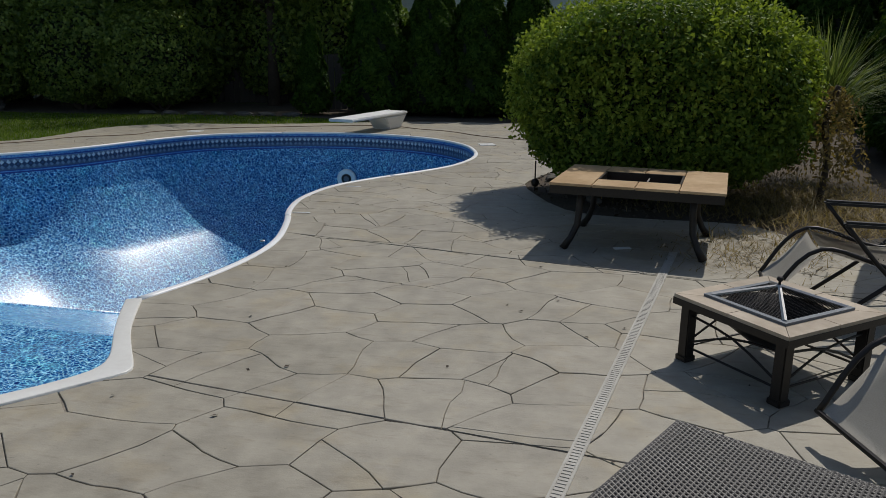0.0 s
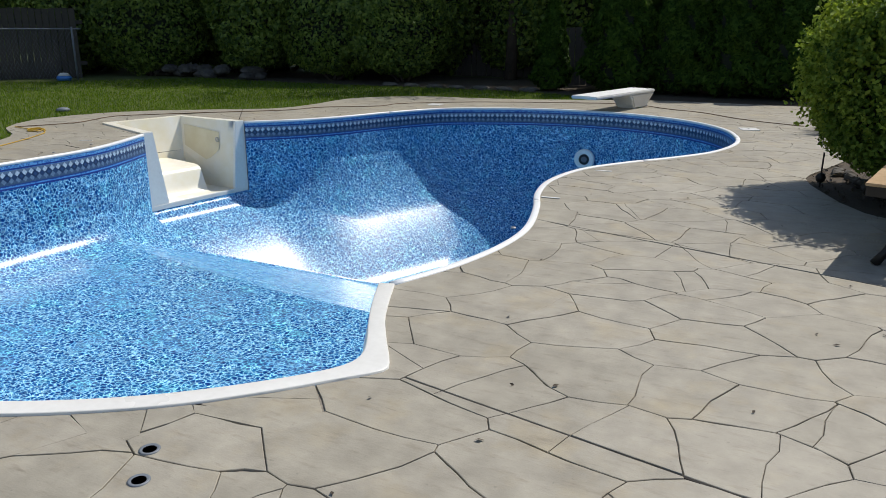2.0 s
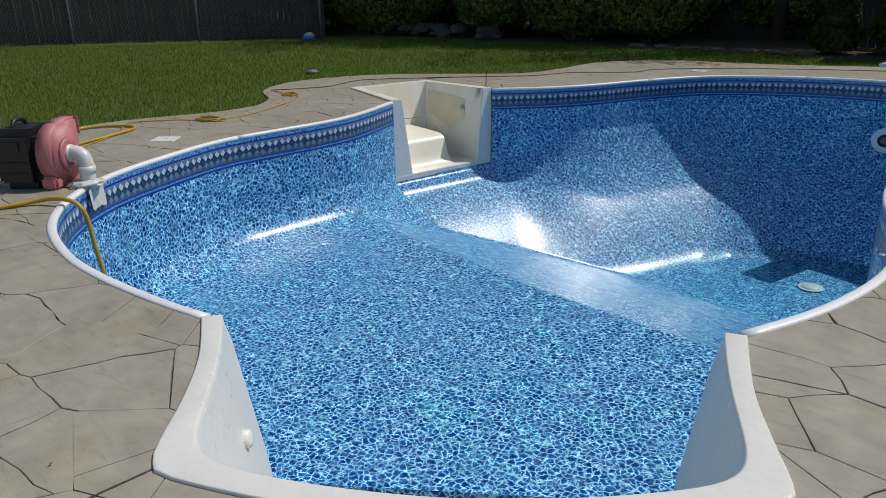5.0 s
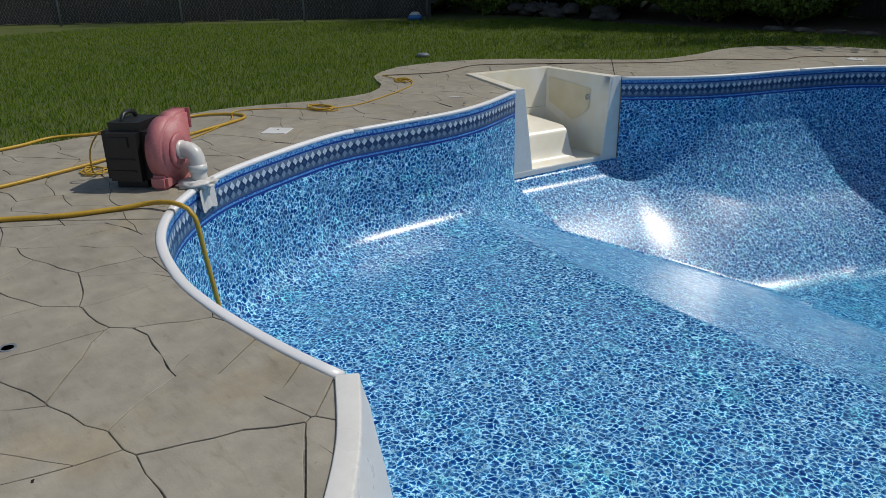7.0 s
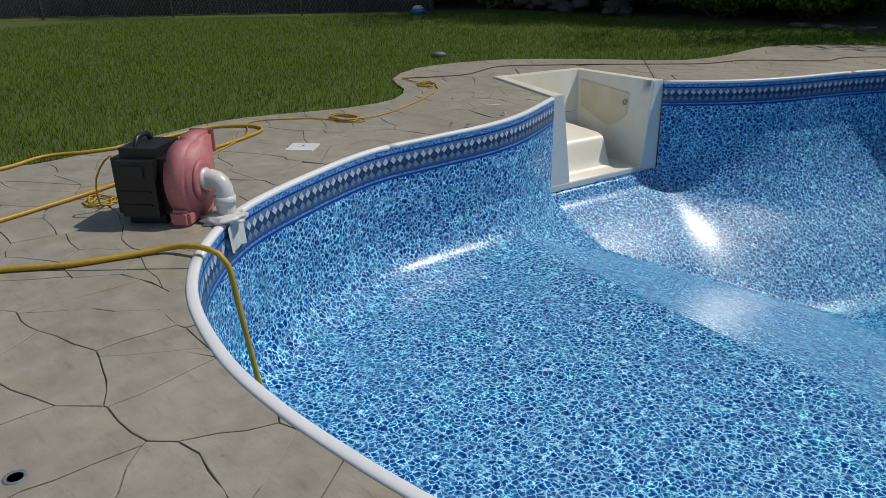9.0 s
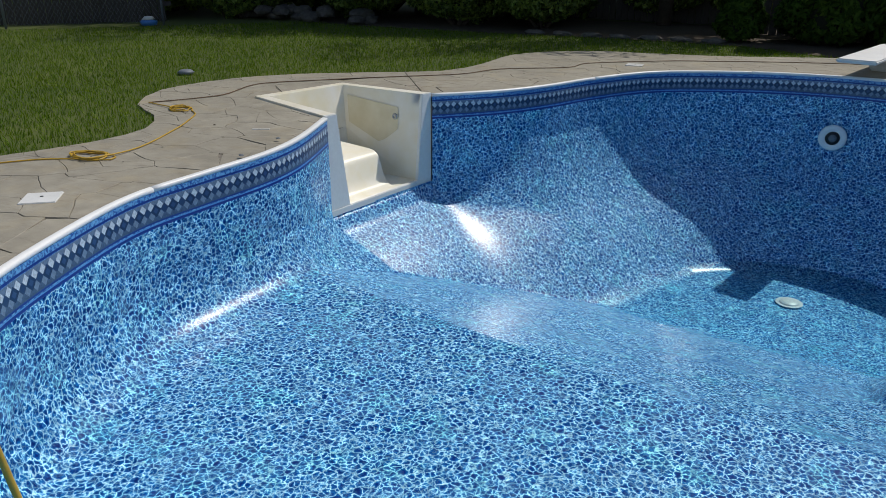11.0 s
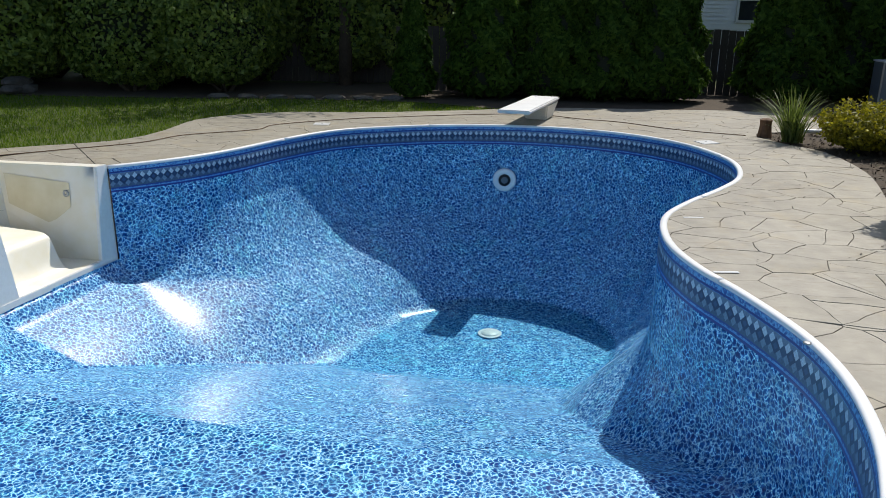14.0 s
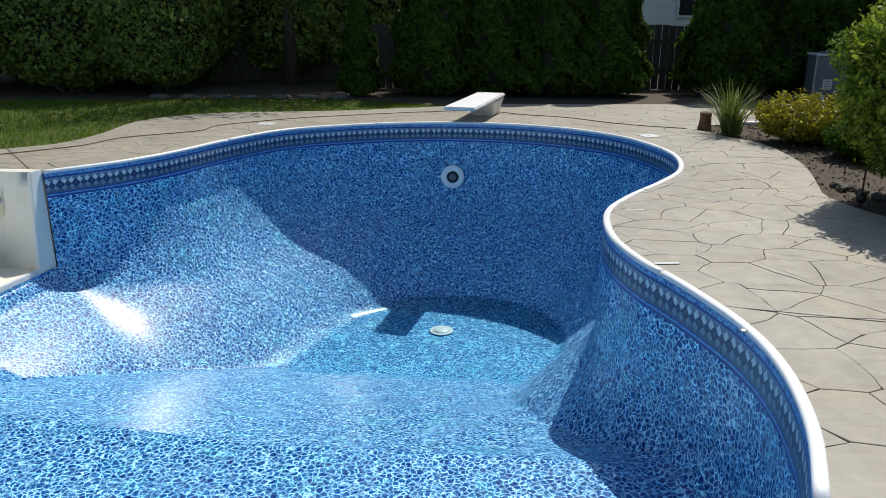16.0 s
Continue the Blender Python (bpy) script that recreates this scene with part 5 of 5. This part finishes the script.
for k in range(46):
    a, r = rng.random() * math.tau, rng.uniform(0.1, 0.46)
    top = 1.15 - 0.3 * r
    for t in np.linspace(0, 1, 34):
        P.append((r * (0.4 + 0.6 * t ** 0.5) * math.cos(a) + rng.normal() * 0.015, r * (0.4 + 0.6 * t ** 0.5) * math.sin(a) + rng.normal() * 0.015, top - t * rng.uniform(0.75, 0.85)))
        N.append((math.cos(a), math.sin(a), 0.2))
mesh_part("crown", leaves(P, N, 0.022, rng, 0.6, 2.6), STRAW, wp)
rng = np.random.default_rng(62)
n = 9000
pts = np.stack([rng.normal(3.1, 0.65, n), rng.normal(7.4, 0.95, n)], 1)
mesh_ok = ~inside(DECK, pts) | (np.hypot(pts[:, 0] - 2.35, pts[:, 1] - 5.9) < 0.55)
pts = pts[mesh_ok]
sc = blades(np.column_stack([pts, rng.uniform(-0.01, 0.10, len(pts))]), rng.random(len(pts)) * math.tau, 0.07, 0.004, rng, 2.6)
tagged(mesh_part("dry_straw", sc, STRAW), "loose heap of dry straw and cut stalks", "straw", kind="stuff")
n = 900
pts = np.stack([rng.normal(2.25, 0.28, n), rng.normal(5.75, 0.32, n)], 1)
sc = blades(np.column_stack([pts, np.full(n, 0.003)]), rng.random(n) * math.tau, 0.03, 0.003, rng, 4.0)
tagged(mesh_part("straw_litter", sc, STRAW), "dry straw litter scattered on the deck", "straw", kind="stuff")

hp = thing("heat_pump", pose(4.05, 16.35, 0, 0, 0, -8), "grey square outdoor heat pump cabinet", "heat pump")
part("cabinet", a_box((0, 0, 0.40), (0.66, 0.6, 0.80), None, 0.015), GREYMETAL, hp)
part("lid", a_box((0, 0, 0.815), (0.70, 0.64, 0.03), None, 0.01), SIDING, hp, "pale grey metal lid")
part("fan_guard", lathe([(0.0005, 0.83), (0.22, 0.83), (0.22, 0.86), (0.0005, 0.87)], 20), GREYMETAL, hp)
part("corner_post", a_box((-0.335, -0.305, 0.40), (0.03, 0.03, 0.80), None, 0.004), STEEL, hp)
part("rating_label", a_box((-0.10, -0.303, 0.30), (0.16, 0.004, 0.18), None, 0.0), WHITE, hp, "white rating label with grey lines")
for i in range(5):
    part("label_line", a_box((-0.10, -0.3065, 0.235 + 0.03 * i), (0.12, 0.003, 0.008), None, 0.0), GREYMETAL, hp)
cable("water_pipe", [(1.0, 12.9, 0.04), (1.5, 12.75, 0.05), (2.2, 13.1, 0.06), (3.2, 14.6, 0.06), (3.8, 16.0, 0.10)], 0.03, PVC, "white plastic pipe lying across the bed", "pipe")


# ---- fences, houses, rocks ----
def board_fence(p, q, h, label):
    p, q = Vector((*p, 0)), Vector((*q, 0))
    d = q - p
    th = thing("board_fence", Matrix.Translation(p) @ Matrix.Rotation(math.atan2(d.y, d.x), 4, "Z"), label, "fence", "board fences")
    n = int(d.length / 0.15)
    bm = bmesh.new()
    box(bm, (0.07, 0, 0.0), (0.138, 0.022, h))
    me = bpy.data.meshes.new("fence_board")
    bm.to_mesh(me)
    bm.free()
    for i in range(n):
        ob = mesh_part("board", me, OLDWOOD, th)
        ob.location = (i * 0.15, 0.012 * math.sin(i * 2.1), h / 2 - 0.02 + 0.015 * math.sin(i * 5.3))
    for z in (0.35, h - 0.35):
        part("rail", a_box((d.length / 2, 0.05, z), (d.length, 0.04, 0.09)), OLDWOOD, th)
    return th


board_fence((-5.2, 18.1), (10.0, 18.3), 1.3, "weathered brown board fence behind the hedge")
board_fence((-10.2, 19.9), (-5.2, 19.8), 1.3, "weathered brown board fence in deep shade behind the trees")
board_fence((-25.0, 5.2), (-16.4, 14.6), 1.7, "dark weathered board fence beyond the lawn")
cl = thing("chain_link_fence", pose(-24.0, 5.0, 0, 0, 0, math.degrees(math.atan2(9.2, 8.4))), "low galvanised chain link fence before the boards", "fence")
for i in range(5):
    part("post", a_tube([(i * 3.0, 0, -0.02), (i * 3.0, 0, 1.25)], 0.025, 8), GREYMETAL, cl, "galvanised steel post", True)
part("top_rail", a_tube([(0, 0, 1.2), (12.2, 0, 1.2)], 0.018, 6), GREYMETAL, cl)
bm = bmesh.new()
for k in range(150):
    x = k * 0.0813
    for s in (-1, 1):
        x1 = x + s * 1.15 * 0.6
        if 0 <= x1 <= 12.2:
            tube(bm, [(x, 0, 0.03), (x1, 0, 1.18)], 0.0022, 3, False)
part("wire_mesh", bm, GREYMETAL, cl, "galvanised wire mesh")


def house(m, L, D, H, label):
    th = thing("house", m, label, "house", "neighbouring houses")
    part("wall", a_box((0, D / 2, H / 2), (L, D, H), None, 0.0), SIDING, th, "white lapped vinyl siding wall")
    n = int(H / 0.11)
    lap = bpy.data.meshes.new("siding_lap")
    bm = bmesh.new()
    v = [bm.verts.new(c) for c in ((-L / 2, -0.022, 0.0), (L / 2, -0.022, 0.0), (L / 2, -0.004, 0.11), (-L / 2, -0.004, 0.11), (-L / 2, 0.0, 0.0), (L / 2, 0.0, 0.0))]
    bm.faces.new(v[:4])
    bm.faces.new((v[4], v[5], v[1], v[0]))
    bm.to_mesh(lap)
    bm.free()
    for i in range(n):
        mesh_part("siding_board", lap, SIDING, th).location = (0, 0, 0.11 * i)
    bm = bmesh.new()
    a = [bm.verts.new(c) for c in ((-L / 2 - 0.4, -0.4, H), (L / 2 + 0.4, -0.4, H), (L / 2 + 0.4, D / 2, H + 2.2), (-L / 2 - 0.4, D / 2, H + 2.2), (-L / 2 - 0.4, D + 0.4, H), (L / 2 + 0.4, D + 0.4, H))]
    bm.faces.new((a[0], a[1], a[2], a[3]))
    bm.faces.new((a[3], a[2], a[5], a[4]))
    bm.faces.new((a[0], a[3], a[4]))
    bm.faces.new((a[1], a[5], a[2]))
    bmesh.ops.recalc_face_normals(bm, faces=bm.faces)
    part("roof", bm, ROOF, th, "dark grey shingle roof")
    for x, z in ((-L * 0.3, 2.4), (L * 0.05, 2.4), (5.25, 2.0)):
        w = part("window", frame_bm(1.0, 1.25, 0.86, 1.11, 0.0, 0.07), WHITE, th, "white framed window")
        w.matrix_basis = Matrix.Translation((x, -0.02, z)) @ Matrix.Rotation(radians(90), 4, "X")
        part("pane", a_box((0, 0, 0.02), (0.86, 1.11, 0.01), None, 0.0), GLASS, w)
        part("sash_bar", a_box((0, 0, 0.04), (0.86, 0.05, 0.03), None, 0.0), WHITE, w)
    return th


house(pose(-1.2, 25.0, 0, 0, 0, 3), 13.0, 7.0, 4.4, "neighbouring house with white horizontal siding")

rng = np.random.default_rng(71)


def rock(m, sx, sy, sz, seed, group):
    bm = bmesh.new()
    bmesh.ops.create_icosphere(bm, subdivisions=2, radius=1.0)
    for v in bm.verts:
        v.co *= 1 + 0.35 * noise.noise(v.co * 1.3 + Vector((seed * 3.7, 0, 0)))
        v.co = Vector((v.co.x * sx, v.co.y * sy, max(v.co.z * sz, -0.6 * sz)))
    ob = part("rock", bm, ROCK, None)
    ob.matrix_basis = m
    return tagged(ob, "flat grey field stone at the bed edge", "rock", group)


for k in range(16):
    rock(pose(rng.uniform(-15.6, -12.2), rng.uniform(15.9, 16.4), 0.06 + 0.12 * (k % 2), 0, 0, rng.uniform(0, 180)), rng.uniform(0.22, 0.42), 0.2, 0.12, k, "rock pile")
for k in range(7):
    rock(pose(-8.3 + 0.55 * k, 16.0 + 0.03 * k, 0.01, 0, 0, rng.uniform(-15, 15)), 0.22, 0.10, 0.06, 30 + k, "edging stones")
for k in range(12):
    t = k / 11
    rock(pose(0.75 + 0.45 * t + rng.normal() * 0.05, 9.0 - 1.4 * t + rng.normal() * 0.06, 0.01, 0, 0, rng.uniform(0, 180)), rng.uniform(0.05, 0.10), 0.05, 0.04, 50 + k, "bed stones")
n = 5000
pts = np.stack([rng.uniform(0.3, 3.5, n), rng.uniform(7.0, 15.0, n)], 1)
pts = pts[~inside(DECK, pts) & inside(BED, pts)]
me = leaves(np.column_stack([pts, np.full(len(pts), 0.0)]), np.tile([0, 0, 1.0], (len(pts), 1)), 0.022, rng, 0.5, 2.0)
tagged(mesh_part("mulch", me, BARK), "brown bark mulch scattered over the bed", "mulch", kind="stuff")

# ---- stamped stones of the deck ----
rng = np.random.default_rng(4)


def clip(poly, p, nrm):
    """The side of a polygon that lies behind a line."""
    out = []
    m = len(poly)
    d = [(q[0] - p[0]) * nrm[0] + (q[1] - p[1]) * nrm[1] for q in poly]
    for i in range(m):
        a, b, da, db = poly[i], poly[(i + 1) % m], d[i], d[(i + 1) % m]
        if da <= 0:
            out.append(a)
        if (da < 0 < db) or (db < 0 < da):
            t = da / (da - db)
            out.append((a[0] + t * (b[0] - a[0]), a[1] + t * (b[1] - a[1])))
    return out


def area(poly):
    return 0.5 * sum(a[0] * b[1] - b[0] * a[1] for a, b in zip(poly, poly[1:] + poly[:1]))


seeds = []
cells = {}
for _ in range(26000):
    x, y = rng.uniform(-10.2, 6.3), rng.uniform(-3.2, 15.8)
    near = 0.22 + 0.40 * rng.random()
    key = (int(x // 0.6), int(y // 0.6))
    if all((x - a) ** 2 + (y - b) ** 2 > near * near for i in (-1, 0, 1) for j in (-1, 0, 1) for a, b in cells.get((key[0] + i, key[1] + j), ())):
        cells.setdefault(key, []).append((x, y))
        seeds.append((x, y))
S = np.array(seeds)
GAP = 0.0026
hole_loop = [tuple(p) for p in HOLE]
deck_loop = [tuple(p) for p in DECK]
if area(deck_loop) < 0:
    deck_loop.reverse()
if area(hole_loop) > 0:
    hole_loop.reverse()
dd = np.hypot(*(np.array(hole_loop)[:, None] - np.array(deck_loop)[None]).transpose(2, 0, 1))
hi, di = np.unravel_index(dd.argmin(), dd.shape)
KEY = deck_loop[:di + 1] + hole_loop[hi:] + hole_loop[:hi + 1] + deck_loop[di:]
d_deck, d_hole = distance(DECK, S), distance(HOLE, S)
in_deck, in_hole = inside(DECK, S), inside(HOLE, S)
CUTS = [((-1.01, 3.19), (6.5, 1.75)), ((-2.58, 2.05), (-3.1, -5.0)), ((-1.25, 5.88), (6.0, 4.11)), ((-7.1, 9.42), (-8.1, 10.7)), ((-0.2, 10.42), (1.1, 10.36)), ((-5.8, 2.95), (-8.9, -0.4))]
stones = []
for k, (x, y) in enumerate(seeds):
    if not in_deck[k] and d_deck[k] > 0.7 or in_hole[k] and d_hole[k] > 0.7:
        continue
    near = np.argsort(np.hypot((S[:, 0] - x) * 0.78, (S[:, 1] - y) * 1.1))[1:34]
    cell = [(x - 1, y - 1), (x + 1, y - 1), (x + 1, y + 1), (x - 1, y + 1)]
    for j in near:
        ex, ey = S[j, 0] - x, S[j, 1] - y
        nx_, ny_ = 0.62 * ex - 0.10 * ey, 1.25 * ey - 0.10 * ex
        L = math.hypot(nx_, ny_)
        n_ = (nx_ / L, ny_ / L)
        cell = clip(cell, (x + ex / 2 - n_[0] * GAP, y + ey / 2 - n_[1] * GAP), n_)
    pieces = [cell]
    for p, q in CUTS:
        L = math.hypot(q[0] - p[0], q[1] - p[1])
        e = ((q[0] - p[0]) / L, (q[1] - p[1]) / L)
        t = (x - p[0]) * e[0] + (y - p[1]) * e[1]
        if -0.1 < t < L + 0.1:
            n_ = (-e[1], e[0])
            pieces = [c for pc in pieces for c in (clip(pc, (p[0] - n_[0] * 0.006, p[1] - n_[1] * 0.006), n_), clip(pc, (p[0] + n_[0] * 0.006, p[1] + n_[1] * 0.006), (-n_[0], -n_[1]))) if len(c) > 2]
    if rng.random() < 0.42:
        a = rng.random() * math.pi
        n_, o_ = (math.cos(a), math.sin(a)), rng.uniform(-0.1, 0.1)
        pieces = [c for pc in pieces for c in (clip(pc, (x + n_[0] * (o_ - 0.0016), y + n_[1] * (o_ - 0.0016)), n_), clip(pc, (x + n_[0] * (o_ + 0.0016), y + n_[1] * (o_ + 0.0016)), (-n_[0], -n_[1]))) if len(c) > 2]
    queue = [(pc, 0) for pc in pieces]
    while queue:
        pc, depth = queue.pop()
        v = np.array(pc)
        if len(pc) < 3 or abs(area(pc)) < (0.0002 if depth else 0.0008):
            continue
        if min(distance(DECK, v).min(), distance(HOLE, v).min()) < 0.02 or not inside(DECK, v).all() or inside(HOLE, v).any() or d_hole[k] < 0.9 or d_deck[k] < 0.6:
            sub = KEY
            for a, b in zip(pc, pc[1:] + pc[:1]):
                L = math.hypot(b[0] - a[0], b[1] - a[1])
                if L > 1e-6 and sub:
                    sub = clip(sub, a, ((b[1] - a[1]) / L, -(b[0] - a[0]) / L))
            pc = [sub[i] for i in range(len(sub)) if math.hypot(sub[i][0] - sub[i - 1][0], sub[i][1] - sub[i - 1][1]) > 1e-4] if len(sub) > 2 else []
            if len(sub) < 3 or len(pc) < 3 or abs(area(pc)) < 0.0001:
                continue
            w = np.array(pc)
            mid = (w + np.roll(w, -1, 0)) / 2
            bad = (inside(HOLE, mid) & (distance(HOLE, mid) > 0.012)) | (~inside(DECK, mid) & (distance(DECK, mid) > 0.012))
            if bad.any():
                if depth < 7:
                    c = v.mean(0)
                    n_ = (1.0, 0.0) if np.ptp(v[:, 0]) > np.ptp(v[:, 1]) else (0.0, 1.0)
                    queue += [(q, depth + 1) for q in (clip([tuple(p) for p in v], c, n_), clip([tuple(p) for p in v], c, (-n_[0], -n_[1]))) if len(q) > 2]
                    continue
        stones.append((pc, depth > 0))


def wobble(pc):
    """Edges broken into short pieces and bent a little, less so near the rims."""
    out = []
    for a, b in zip(pc, pc[1:] + pc[:1]):
        m = max(1, int(math.hypot(b[0] - a[0], b[1] - a[1]) / 0.09))
        out += [(a[0] + (b[0] - a[0]) * i / m, a[1] + (b[1] - a[1]) * i / m) for i in range(m)]
    v = np.array(out)
    fade = np.clip((np.minimum(distance(DECK, v), distance(HOLE, v)) - 0.02) / 0.25, 0, 1)
    for p, q in CUTS:
        fade = np.minimum(fade, np.clip((distance(np.array([p, q]), v, False) - 0.02) / 0.2, 0, 1))
    return [(x + f * 0.075 * noise.noise(Vector((x * 2.3, y * 2.3, 2.0))) + f * 0.018 * noise.noise(Vector((x * 9, y * 9, 3.0))),
             y + f * 0.075 * noise.noise(Vector((x * 2.3, y * 2.3, 9.0))) + f * 0.018 * noise.noise(Vector((x * 9, y * 9, 7.0)))) for (x, y), f in zip(out, fade)]


def stone_geometry(pc, V, F, z, bevel=0.0025):
    cx, cy = np.mean(pc, axis=0)
    o, m = len(V), len(pc)
    V += [(x, y, z - 0.012) for x, y in pc] + [(x, y, z - 0.75 * bevel) for x, y in pc]
    for x, y in pc:
        L = math.hypot(x - cx, y - cy) + 1e-6
        V.append((x + (cx - x) / L * bevel, y + (cy - y) / L * bevel, z))
    for i in range(m):
        j = (i + 1) % m
        F.append((o + i, o + j, o + m + j, o + m + i))
        F.append((o + m + i, o + m + j, o + 2 * m + j, o + 2 * m + i))
    F.append(tuple(range(o + 2 * m, o + 3 * m)))


stones.sort(key=lambda st: math.hypot(np.mean([p[0] for p in st[0]]) + 1.2, np.mean([p[1] for p in st[0]]) - 4.2) + (50 if st[1] else 0))
rest_v, rest_f = [], []
for k, (pc, flat) in enumerate(stones):
    if area(pc) < 0:
        pc = pc[::-1]
    pc, z = (pc, 0.0) if flat else (wobble(pc), 0.0012 * math.sin(k * 1.7))
    if k < 300:
        V, F = [], []
        stone_geometry(pc, V, F, z)
        me = bpy.data.meshes.new("stone")
        me.from_pydata(V, [], F)
        mesh_part("stone", me, STONE, deck)
    else:
        stone_geometry(pc, rest_v, rest_f, z, 0.0 if flat else 0.0025)
me = bpy.data.meshes.new("stones")
me.from_pydata(rest_v, [], rest_f)
tagged(mesh_part("stone_field", me, STONE, deck, "joined flat stamped stones"), kind="stuff")
for p, q in CUTS:
    L = math.hypot(q[0] - p[0], q[1] - p[1])
    turn = Matrix.Translation(((p[0] + q[0]) / 2, (p[1] + q[1]) / 2, -0.007)) @ Matrix.Rotation(math.atan2(q[1] - p[1], q[0] - p[0]), 4, "Z")
    part("control_joint", a_box((0, 0, 0), (L - 0.04, 0.011, 0.006), turn, 0.0), SEAL, deck)
